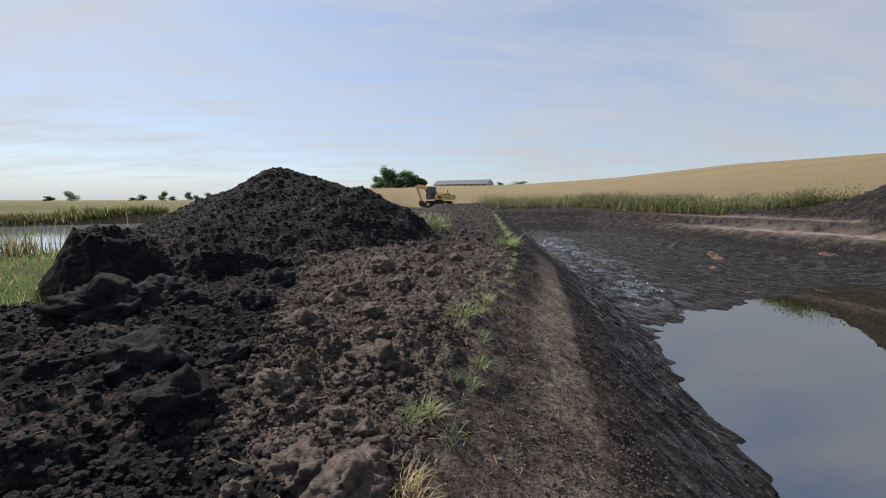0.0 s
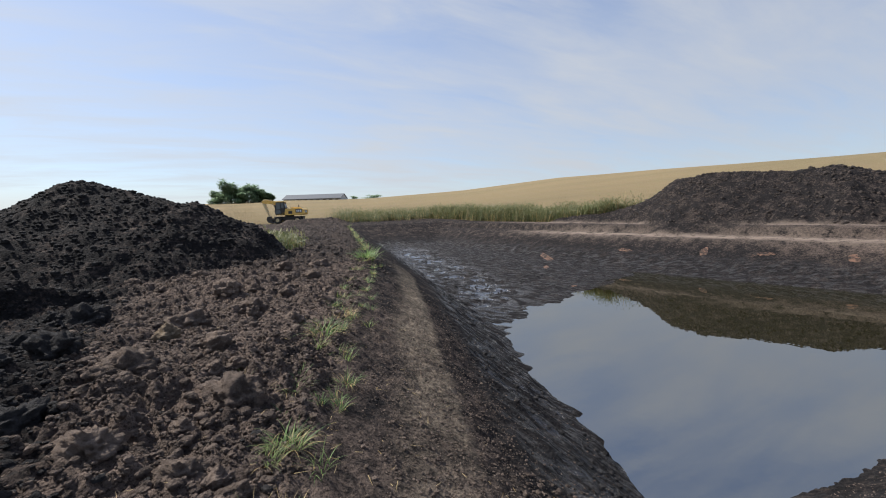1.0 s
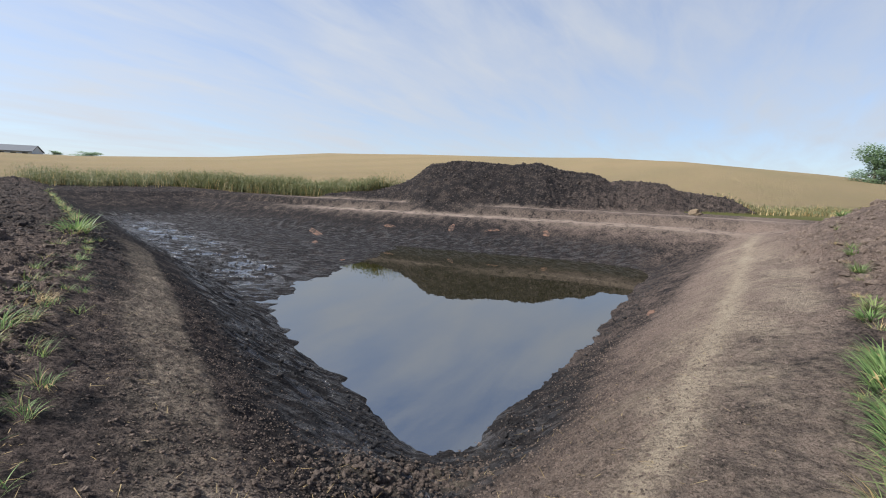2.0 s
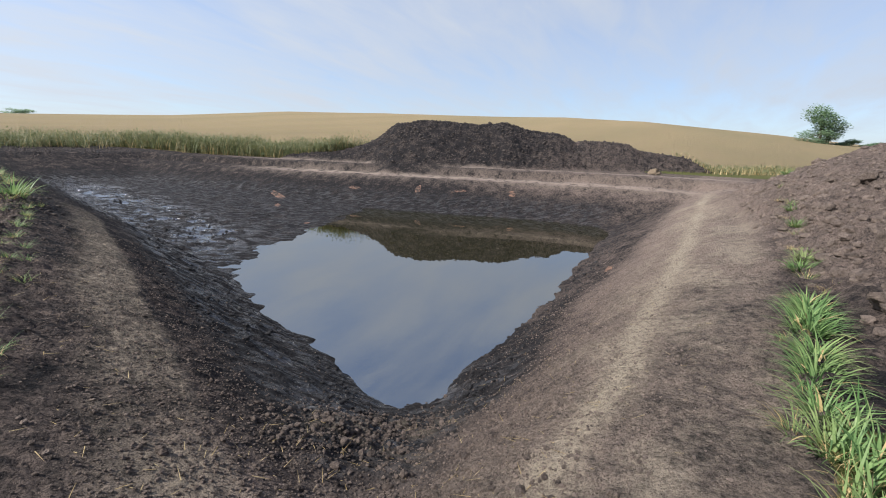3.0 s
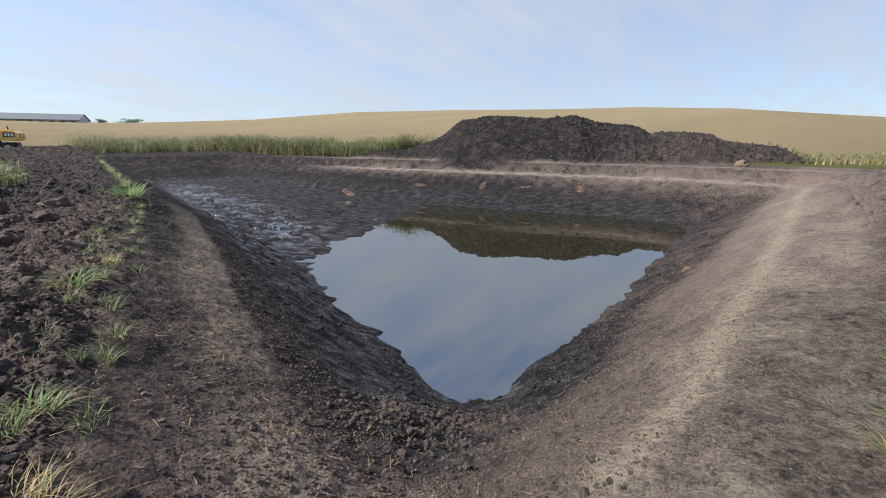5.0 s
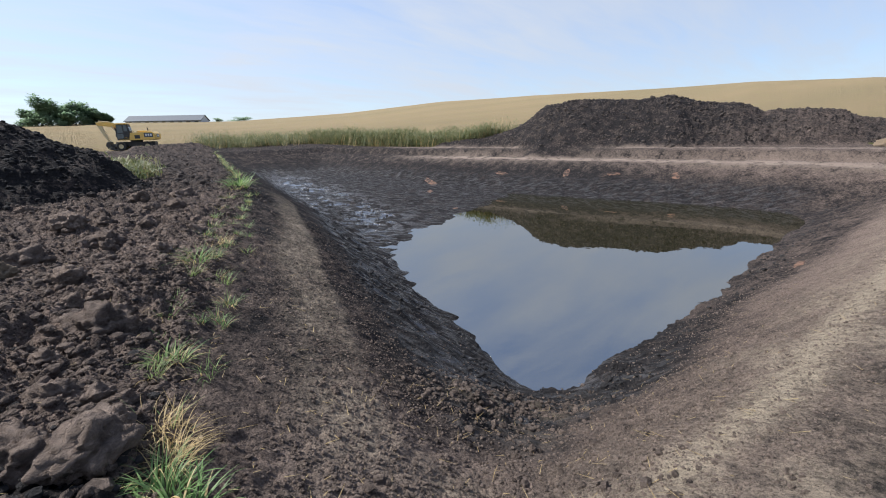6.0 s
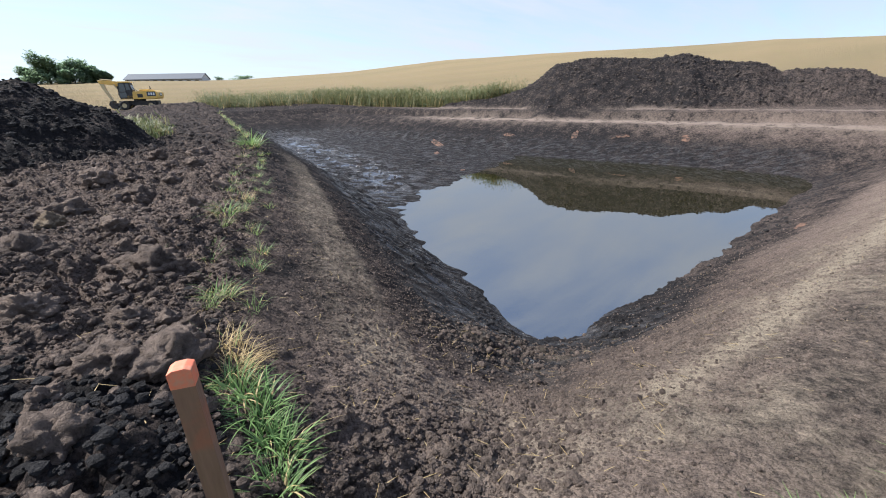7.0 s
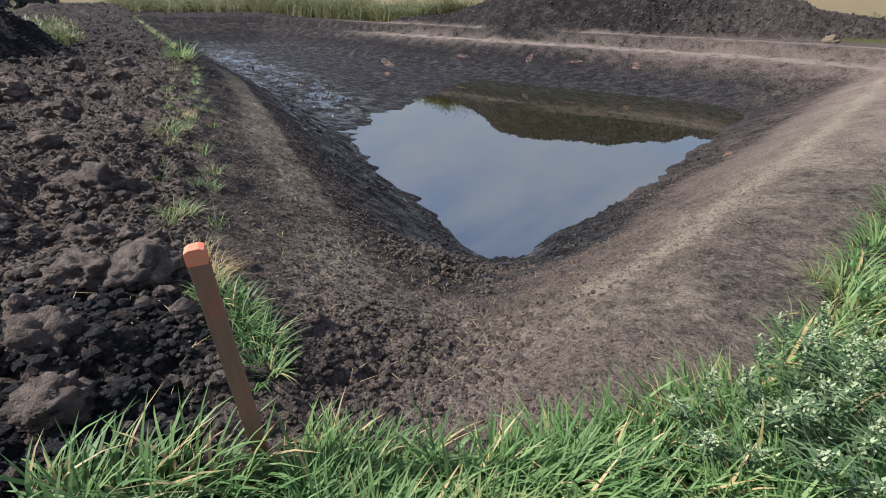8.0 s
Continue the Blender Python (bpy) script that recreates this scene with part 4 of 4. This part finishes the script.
for x, y, s, k in [(3.35, 0.12, 1.0, 0), (3.5, 0.25, 0.9, 1), (3.75, 0.08, 1.05, 0), (4.0, 0.12, 0.8, 1), (4.25, 0.02, 1.1, 0), (4.5, -0.02, 1.0, 0), (4.8, -0.08, 1.1, 0), (5.05, 0.05, 0.8, 1), (5.3, -0.12, 1.2, 0), (5.6, -0.15, 1.15, 0), (5.95, -0.25, 1.2, 0), (6.25, -0.28, 1.1, 0), (6.5, -0.2, 0.8, 2), (6.9, -0.55, 0.9, 2),
                   (7.6, -0.5, 0.9, 1), (8.1, -0.5, 1.1, 0), (8.5, -0.6, 1.0, 0), (9.0, -0.75, 0.9, 0), (9.4, -0.6, 0.8, 2), (10.6, -0.85, 1.0, 1), (11.2, -0.9, 1.0, 0), (12.0, -0.9, 0.9, 2), (13.2, -1.15, 1.1, 0), (14.0, -1.2, 1.0, 1), (15.0, -1.1, 1.0, 2), (17.5, -1.5, 1.3, 1), (20.0, -1.9, 1.4, 0), (20.8, -2.0, 1.4, 1), (24, -2.4, 1.5, 2), (25, -2.6, 1.5, 0)]:
    tuft([LUSH, MIXED, PALE, THIN][k], x, y, s * 0.74, [GREEN_L, MIX_L, DRY_L, GREEN_L][k], RIGHT)


def stand(name, spots, tall, wide, label, mats, dry, per, rng, lean=0.12, bend=0.5, spread=0.25, leafy=0):
    """A stand of tall stems and leaves as one mesh."""
    n = len(spots)
    p = np.repeat(spots, per, axis=0) + rng.normal(0, spread, (n * per, 2))
    z = land(p[:, 0], p[:, 1], False)[0]
    hi = np.repeat(tall * rng.uniform(0.55, 1.15, n) * (0.62 + 0.6 * value_noise(spots[:, 0] * 0.6, spots[:, 1] * 0.6, 6)), per) * rng.uniform(0.6, 1.1, n * per)
    is_dry = rng.uniform(0, 1, n * per) < dry
    sets = []
    for m, sel in ((0, ~is_dry), (1, is_dry)):
        c = int(sel.sum())
        if c:
            sets.append((blades(np.stack([p[sel, 0], p[sel, 1], z[sel] - 0.05], 1), rng.uniform(0, 6.28, c), hi[sel], wide * rng.uniform(0.5, 1.4, c), np.abs(rng.normal(0, lean, c)), bend * rng.uniform(0, 1.2, c), 3), m))
    if leafy:
        c = n * per * leafy
        q = np.repeat(np.arange(n * per), leafy)
        t = rng.uniform(0.15, 1.0, c)
        at = np.stack([p[q, 0] + rng.normal(0, 0.12, c), p[q, 1] + rng.normal(0, 0.12, c), z[q] + hi[q] * t * 0.9], 1)
        sets.append((blades(at, rng.uniform(0, 6.28, c), rng.uniform(0.12, 0.32, c), rng.uniform(0.03, 0.08, c), rng.uniform(0.4, 1.2, c), rng.uniform(0, 0.9, c), 2), 0))
    v, f, mi = join(sets)
    return tagged(new(name, mesh_np(name, v, f, mats, mi)), label, "weeds", kind="stuff")


rng = np.random.default_rng(14)
yy = rng.uniform(24, 62, 3000)
band = np.stack([far_rim(yy) + 5.6 + np.abs(rng.normal(0, 2.2, 3000)), yy], 1)
band = np.concatenate([band, np.stack([rng.uniform(13, 27, 420), rng.normal(64, 2.2, 420)], 1)])
keep = (land(band[:, 0], band[:, 1], False)[0] < 3.3) & (value_noise(band[:, 0] * 0.35, band[:, 1] * 0.35, 3) + 0.45 > rng.uniform(0, 0.75, len(band)))
stand("tall_weeds", band[keep], 2.0, 0.05, "tall olive-green weeds growing behind the pit", [WEED, STRAW], 0.28, 6, rng, 0.25, 0.9, 0.5, 11)
ss = rng.uniform(12, 34, 900)
rough_band = np.stack([40.0 + 0.55 * ss + rng.normal(0, 1.6, 900), 8.5 - 0.62 * ss + rng.normal(0, 1.2, 900)], 1)
stand("dry_weeds", rough_band, 0.85, 0.05, "pale dry grass and weeds beside the spoil heap", [WEED, STRAW], 0.6, 7, rng, 0.2, 0.7, 0.3, 1)
bush = np.stack([rng.normal(1.6, 0.5, 240), rng.normal(22.5, 1.6, 240)], 1)
stand("yellow_green_weeds", bush, 0.8, 0.04, "yellow-green weeds behind the black heap", [WEED, STRAW], 0.2, 8, rng, 0.2, 0.8, 0.25, 2)
shore_u = rng.uniform(-60, 11, 2600)
shore_v = 57.5 + np.abs(rng.normal(0, 1.2, 2600))
stand("far_reeds", np.stack([0.8 * shore_u - 0.6 * shore_v, 0.6 * shore_u + 0.8 * shore_v], 1), 0.95, 0.10, "dark green reeds along the far lake shore", [REED, STRAW], 0.12, 6, rng)
shore_u = rng.normal(-4.2, 2.6, 420)
shore_v = 19.8 + np.abs(rng.normal(0, 0.9, 420))
stand("shore_reeds", np.stack([0.8 * shore_u - 0.6 * shore_v, 0.6 * shore_u + 0.8 * shore_v], 1), 1.25, 0.03, "tall yellowing reeds at the near lake shore", [WEED, STRAW], 0.35, 9, rng, 0.2, 0.8)


def straw_bits(name, spots, label, seed):
    """Loose stalks lying on the soil."""
    rng = np.random.default_rng(seed)
    n = len(spots)
    z = land(spots[:, 0], spots[:, 1])[0] + 0.012
    v, f = blades(np.stack([spots[:, 0], spots[:, 1], z], 1), rng.uniform(0, 6.28, n), rng.uniform(0.03, 0.15, n), rng.uniform(0.002, 0.0045, n), rng.uniform(1.45, 1.75, n), rng.uniform(-0.15, 0.15, n), 3)
    tagged(new(name, mesh_np(name, v, f, [STRAW])), label, "straw", kind="stuff")


rng = np.random.default_rng(19)
straw_bits("straw_stalks", sample(rng, 420, 0.3, 14, -0.3, 4.2, lambda x, y, z, k: k["pit"] * (1 - k["verge"]) * (z > 0.3) * np.exp(-np.hypot(x - 1.2, y - 1.6) / 3.5)), "loose dry stalks scattered on the trampled soil", 1)
straw_bits("bank_stalks", sample(rng, 260, -3, 3, 2.2, 10, lambda x, y, z, k: np.exp(-np.abs(k["dl"]) / 0.8) * np.exp(-y / 6)), "loose dry stalks scattered along the bank", 2)


# leafy herbs with pale seed heads
def herb(x, y, tall, seed):
    rng = np.random.default_rng(seed)
    root = tagged(new("mugwort"), "leafy green herb with pale seed heads in the grass", "plant", "herbs in the grass")
    root.matrix_world = pose(x, y, height(x, y), 0, 0, seed * 67)
    bm = bmesh.new()
    leaves, heads = [], []
    for k in range(5):
        a, tip = k * 1.26 + seed, Vector((0.16 * math.cos(k * 1.26 + seed), 0.16 * math.sin(k * 1.26 + seed), tall * (0.75 + 0.25 * ((k * 0.37) % 1))))
        rod(bm, (0, 0, -0.02), tip, 0.005, 0.002, 6)
        m = 48
        t = rng.uniform(0.15, 0.95, m)
        base = np.array(tip)[None, :] * t[:, None]
        leaves.append((blades(base, rng.uniform(0, 6.28, m), rng.uniform(0.04, 0.10, m), rng.uniform(0.008, 0.018, m), rng.uniform(0.7, 1.3, m), rng.uniform(0.2, 0.8, m), 3), 0))
        h = 64
        t = rng.uniform(0.72, 1.05, h)
        heads.append((blades(np.array(tip)[None, :] * t[:, None] + rng.normal(0, 0.012, (h, 3)), rng.uniform(0, 6.28, h), rng.uniform(0.010, 0.024, h), rng.uniform(0.005, 0.010, h), rng.uniform(0.2, 1.4, h), rng.uniform(0, 0.5, h), 2), 0))
    part("stem", bm, HERB, root)
    for nm, sets, mat, lab in (("foliage", leaves, HERB, ""), ("inflorescence", heads, PALE_SEED, "pale greenish seed heads")):
        v, f, mi = join(sets)
        ob = new(nm, mesh_np(nm, v, f, [mat]))
        ob.parent = root
        tagged(ob, label=lab, kind="stuff")


PALE_SEED = material("pale_seed", (0.27, 0.31, 0.17), 0.8)
for i, (x, y, t) in enumerate([(1.72, 0.28, 0.46), (1.45, 0.42, 0.36), (1.95, 0.22, 0.52), (2.2, 0.12, 0.44), (1.80, 0.05, 0.48), (1.55, 0.12, 0.40)]):
    herb(x, y, t, i + 1)


# ---------------------------------------------------------------- stake
def stake():
    root = tagged(new("survey_stake"), "weathered wooden survey stake with a red painted top", "stake")
    base, tip = Vector((0.235, 1.655, height(0.235, 1.655))), Vector((0.212, 1.633, 3.315))
    up = (tip - base).normalized()
    root.matrix_world = Matrix.Translation(base) @ up.to_track_quat("Z", "Y").to_matrix().to_4x4() @ pose(0, 0, 0, 0, 0, 24)
    tall = (tip - base).length
    bm = box(bmesh.new(), (-0.026, -0.021, -0.25), (0.026, 0.021, tall - 0.052), 0.002)
    bmesh.ops.subdivide_edges(bm, edges=[e for e in bm.edges if abs(e.verts[0].co.z - e.verts[1].co.z) > 0.5], cuts=12)
    for v in bm.verts:
        v.co.x += 0.0016 * noise.noise(Vector((v.co.x * 40, v.co.y * 40, v.co.z * 9)))
        v.co.y += 0.0016 * noise.noise(Vector((v.co.x * 40 + 9, v.co.y * 40, v.co.z * 9)))
    part("post", bm, WOOD, root)
    part("painted_top", prism(bmesh.new(), [(-0.0266, tall - 0.0525), (0.0266, tall - 0.0525), (0.0266, tall - 0.006), (0.012, tall), (-0.014, tall - 0.002), (-0.0266, tall - 0.010)], -0.0216, 0.0216, 0.002), RED_PAINT, root, "faded red paint")


stake()


# ---------------------------------------------------------------- excavator
def wheel(parent, x, y):
    bm = bmesh.new()
    prof = [(0.26, -0.2), (0.44, -0.22), (0.5, -0.17), (0.5, 0.17), (0.44, 0.22), (0.26, 0.2)]
    rings = [[bm.verts.new((x + r * math.cos(a), y + w, 0.5 + r * math.sin(a))) for r, w in prof] for a in [i * math.tau / 20 for i in range(20)]]
    for i in range(20):
        for j in range(6):
            bm.faces.new((rings[i][j], rings[i][(j + 1) % 6], rings[(i + 1) % 20][(j + 1) % 6], rings[(i + 1) % 20][j]))
    for i in range(20):
        a = i * math.tau / 20
        box(bm, (x + 0.49 * math.cos(a) - 0.03, y - 0.17, 0.5 + 0.49 * math.sin(a) - 0.03), (x + 0.49 * math.cos(a) + 0.03, y + 0.17, 0.5 + 0.49 * math.sin(a) + 0.03))
    tyre = part("wheel", bm, RUBBER, parent, "mud-caked rubber tyre")
    part("rim", rod(bmesh.new(), (x, y - 0.15, 0.5), (x, y + 0.15, 0.5), 0.27, sides=18), PALE_STEEL, tyre)


def excavator(m):
    root = tagged(new("wheeled_excavator"), "yellow wheeled excavator parked on dark soil with its arm lowered", "excavator")
    for x in (-1.35, 1.35):
        for y in (-1.0, 1.0):
            wheel(root, x, y)
    bm = box(bmesh.new(), (-2.0, -0.55, 0.5), (2.0, 0.55, 1.0), 0.04)
    box(bm, (-1.5, -0.95, 0.42), (-1.2, 0.95, 0.6))
    box(bm, (1.2, -0.95, 0.42), (1.5, 0.95, 0.6))
    part("chassis", bm, BLACK_STEEL, root)
    part("stabiliser_blade", prism(bmesh.new(), [(2.0, 0.25), (2.3, 0.2), (2.38, 0.45), (2.3, 0.8), (2.22, 0.45), (2.0, 0.5)], -1.2, 1.2), BLACK_STEEL, root)
    part("turntable", rod(bmesh.new(), (0, 0, 0.98), (0, 0, 1.2), 0.62, sides=24), BLACK_STEEL, root)
    part("body", prism(bmesh.new(), [(-1.6, 1.18), (1.45, 1.18), (1.45, 1.55), (0.3, 1.62), (0.2, 2.02), (-1.6, 2.12)], -1.22, 1.22, 0.04), YELLOW, root)
    part("counterweight", prism(bmesh.new(), [(-2.15, 1.2), (-1.6, 1.16), (-1.6, 2.14), (-2.0, 2.12), (-2.3, 1.9), (-2.3, 1.4)], -1.25, 1.25, 0.06), YELLOW, root)
    part("engine_hood", box(bmesh.new(), (-1.55, -0.8, 2.1), (-0.4, 0.85, 2.26), 0.05), YELLOW, root)
    plate = part("logo_plate", box(bmesh.new(), (-2.1, 1.245, 1.5), (-1.2, 1.262, 1.98), 0.01), PLATE, root, "dark plate with a pale mark")
    for i in range(3):
        part("mark", box(bmesh.new(), (-2.0 + i * 0.25, 1.258, 1.6), (-1.83 + i * 0.25, 1.272, 1.88), 0.004), WHITE, plate)
    rear = part("logo_plate", box(bmesh.new(), (-2.318, -0.5, 1.5), (-2.298, 0.5, 1.85), 0.005), PLATE, root, "dark plate with a pale mark")
    part("mark", box(bmesh.new(), (-2.33, -0.3, 1.58), (-2.31, 0.3, 1.77), 0.003), WHITE, rear)
    part("side_vent", box(bmesh.new(), (-0.75, 1.21, 1.35), (-0.2, 1.232, 1.75), 0.006), BLACK_STEEL, root)
    part("exhaust", rod(bmesh.new(), (-1.2, -0.5, 2.2), (-1.2, -0.5, 2.62), 0.06), BLACK_STEEL, root)
    cab = part("cab", prism(bmesh.new(), [(0.25, 1.2), (1.55, 1.2), (1.68, 1.75), (1.45, 3.0), (0.35, 3.0), (0.2, 2.2)], 0.22, 1.22, 0.05), BLACK_STEEL, root)
    part("roof", prism(bmesh.new(), [(0.25, 2.98), (1.55, 2.98), (1.5, 3.08), (0.35, 3.1)], 0.18, 1.26, 0.02), YELLOW, cab)
    part("side_window", prism(bmesh.new(), [(0.85, 2.05), (1.5, 2.0), (1.36, 2.88), (0.9, 2.88)], 1.215, 1.232), GLASS, cab)
    part("rear_side_window", prism(bmesh.new(), [(0.36, 2.2), (0.76, 2.2), (0.76, 2.88), (0.45, 2.88)], 1.215, 1.232), GLASS, cab)
    part("door_window", prism(bmesh.new(), [(0.85, 1.4), (1.5, 1.35), (1.55, 1.9), (0.85, 1.95)], 1.215, 1.232), GLASS, cab)
    part("rear_window", prism(bmesh.new(), [(0.188, 2.25), (0.205, 2.25), (0.36, 2.9), (0.34, 2.9)], 0.32, 1.12), GLASS, cab)
    part("mirror", box(bmesh.new(), (1.5, 1.28, 2.3), (1.56, 1.45, 2.65), 0.01), BLACK_STEEL, cab)
    part("handrail", rod(bmesh.new(), (-0.3, 1.15, 2.05), (0.2, 1.15, 2.5), 0.02), BLACK_STEEL, root)
    part("boom", prism(bmesh.new(), [(0.9, 1.5), (1.3, 1.5), (2.25, 2.72), (3.75, 2.95), (3.85, 3.2), (3.6, 3.3), (2.1, 3.2), (1.6, 2.8)], -0.5, -0.15, 0.03), YELLOW, root)
    part("boom_cylinder", rod(bmesh.new(), (1.5, -0.02, 1.4), (2.3, -0.02, 2.85), 0.07), PALE_STEEL, root)
    part("arm", prism(bmesh.new(), [(3.45, 3.35), (3.9, 3.3), (3.55, 2.3), (2.95, 0.95), (2.75, 1.0), (3.15, 2.3)], -0.46, -0.19, 0.03), PALE_STEEL, root, "pale worn steel arm")
    part("arm_cylinder", rod(bmesh.new(), (2.5, -0.32, 3.3), (3.6, -0.32, 3.42), 0.06), PALE_STEEL, root)
    part("bucket", prism(bmesh.new(), [(2.7, 1.05), (3.05, 1.0), (3.2, 0.6), (3.0, 0.2), (2.55, 0.05), (2.25, 0.1), (2.7, 0.35), (2.75, 0.7)], -0.85, 0.2, 0.02), BLACK_STEEL, root)
    root.matrix_world = m


excavator(pose(6.45, 65.0, height(6.45, 65.0) - 0.05, 0, 0, 158))


# ---------------------------------------------------------------- barn
def barn():
    a, b = Vector((24.0, 299.7)), Vector((57.9, 277.5))
    along = (b - a).normalized()
    mid, long = (a + b) / 2, (b - a).length
    zb = height(mid.x, mid.y) - 0.6
    root = tagged(new("barn"), "long low barn with pale walls under a grey roof", "barn")
    root.matrix_world = Matrix.Translation((mid.x, mid.y, zb)) @ Matrix.Rotation(math.atan2(along.y, along.x), 4, "Z")
    h, top, wall = long / 2, 17.4 - zb, 17.4 - zb - 2.9
    part("wall", box(bmesh.new(), (-h + 0.4, 0.6, 0), (h - 0.4, 11.4, wall)), BARN_WALL, root)
    bm = bmesh.new()
    for sgn, y0 in ((1, -0.4), (-1, 12.4)):
        vs = [bm.verts.new(p) for p in ((-h, y0, wall - 0.15), (h, y0, wall - 0.15), (h, 6, top), (-h, 6, top), (-h, y0, wall + 0.1), (h, y0, wall + 0.1), (h, 6, top + 0.25), (-h, 6, top + 0.25))]
        for q in ((0, 1, 2, 3), (4, 5, 6, 7), (0, 1, 5, 4), (1, 2, 6, 5), (2, 3, 7, 6), (3, 0, 4, 7)):
            bm.faces.new([vs[i] for i in q])
    bmesh.ops.recalc_face_normals(bm, faces=bm.faces[:])
    part("roof", bm, ROOF, root)
    for k in range(9):
        x = -h + 3 + k * (long - 6) / 8
        part("opening", box(bmesh.new(), (x - 1.0, 0.52, wall - 2.1), (x + 1.0, 0.62, wall - 0.5)), BARN_DARK, root)
    for x in (-h + 0.42, h - 0.42):
        bm = bmesh.new()
        vs = [bm.verts.new(p) for p in ((x, 0.6, wall), (x, 11.4, wall), (x, 6, top - 0.1))]
        bm.faces.new(vs)
        ret = bmesh.ops.extrude_face_region(bm, geom=bm.faces[:])
        for vv in ret["geom"]:
            if isinstance(vv, bmesh.types.BMVert):
                vv.co.x -= math.copysign(0.3, x)
        part("gable", bm, BARN_WALL, root)


barn()


# ---------------------------------------------------------------- trees
def tree(x, y, tall, wide, seed, leaf=0.3, count=1800, label="leafy green field tree", group="trees beside the barn", trunk=0.25, name="tree"):
    rng = np.random.default_rng(500 + seed)
    root = tagged(new(name), label, "bush" if name == "bush" else "tree", group)
    root.matrix_world = pose(x, y, height(x, y) - 0.1, 0, 0, seed * 53)
    bm = bmesh.new()
    rod(bm, (0, 0, 0), (0.03 * tall, 0, tall * 0.45), trunk * tall / 8, trunk * tall / 14, 9)
    lobes = []
    for k in range(17):
        a, u = k * 2.4, ((k * 0.618) % 1)
        rr = wide * 0.5 * (0.2 + 0.5 * ((k * 0.37) % 1)) * (1.15 - 0.75 * u * u)
        c = Vector((rr * math.cos(a), rr * math.sin(a), tall * (0.10 + 0.66 * u)))
        rod(bm, (0.02 * tall, 0, tall * (0.22 + 0.15 * u)), c, trunk * tall / 26, trunk * tall / 70, 6)
        lobes.append((np.array(c), wide * rng.uniform(0.20, 0.30), tall * rng.uniform(0.17, 0.25)))
    part("trunk", bm, BARK, root)
    n = count // len(lobes)
    base, az = [], []
    for c, rx, rz in lobes:
        d = rng.normal(0, 1, (n, 3))
        d /= np.linalg.norm(d, axis=1)[:, None]
        base.append(c + d * np.array([rx, rx, rz]) * (rng.uniform(0.35, 1.12, n) ** 0.6)[:, None])
        az.append(np.arctan2(d[:, 1], d[:, 0]) + rng.normal(0, 0.6, n))
    base, az = np.concatenate(base), np.concatenate(az)
    m = len(base)
    v, f = blades(base, az, leaf * rng.uniform(0.6, 1.4, m), leaf * 0.8 * rng.uniform(0.6, 1.3, m), rng.uniform(0.9, 1.7, m), rng.uniform(-0.3, 0.4, m), 2)
    ob = new("crown", mesh_np("crown", v, f, [LEAF]))
    ob.parent = root


def by_angle(az, r):
    return 0.5 + r * math.sin(radians(az)), 1 + r * math.cos(radians(az))


tree(*by_angle(100.4, 230), 16.0, 17.0, 1, 0.75, 6500, "dark green round tree standing alone on the field edge", "lone tree", 0.3)
for i, (az, r, h, w) in enumerate([(100.9, 225, 6.0, 8.5), (102.6, 235, 2.6, 9), (104.4, 238, 2.4, 10), (106.0, 240, 2.2, 9)]):
    tree(*by_angle(az, r), h, w, 2 + i, 0.6, 1500, "low green bush in the hedge by the lone tree", "hedge by the lone tree", 0.15, "bush")
for i, (az, r, h, w) in enumerate([(-2.7, 262, 7.5, 9), (-1.9, 258, 14.0, 10), (-1.2, 256, 12.5, 9), (-0.3, 262, 9.5, 9), (0.6, 256, 11.5, 10), (1.5, 262, 10.5, 9), (2.3, 258, 8.0, 8), (3.1, 258, 5.5, 6), (0.0, 250, 6.0, 7)]):
    tree(*by_angle(az, r), h, w, 10 + i, 0.9, 3400, "dark green leafy tree beside the barn", "trees beside the barn")
for i, (az, r, h, w) in enumerate([(-35.3, 420, 8.5, 11), (-36.9, 440, 4, 8), (-29.4, 430, 5.5, 9), (-27.4, 420, 9.0, 8), (-26.6, 430, 4.0, 6), (-25.0, 420, 8.5, 7.5), (-24.2, 430, 5, 7), (-22.9, 420, 7, 9), (-30.2, 460, 3.0, 6)]):
    tree(*by_angle(az, r), h, w, 30 + i, 0.9, 1500, "small dark tree on the flat horizon", "trees on the horizon")
for i, (az, r, h, w) in enumerate([(13.4, 300, 2.2, 6), (15.6, 300, 2.6, 12), (16.4, 300, 2.3, 9)]):
    tree(*by_angle(az, r), h, w, 50 + i, 0.7, 500, "low dark bush on the field rise", "bushes on the rise", 0.1, "bush")
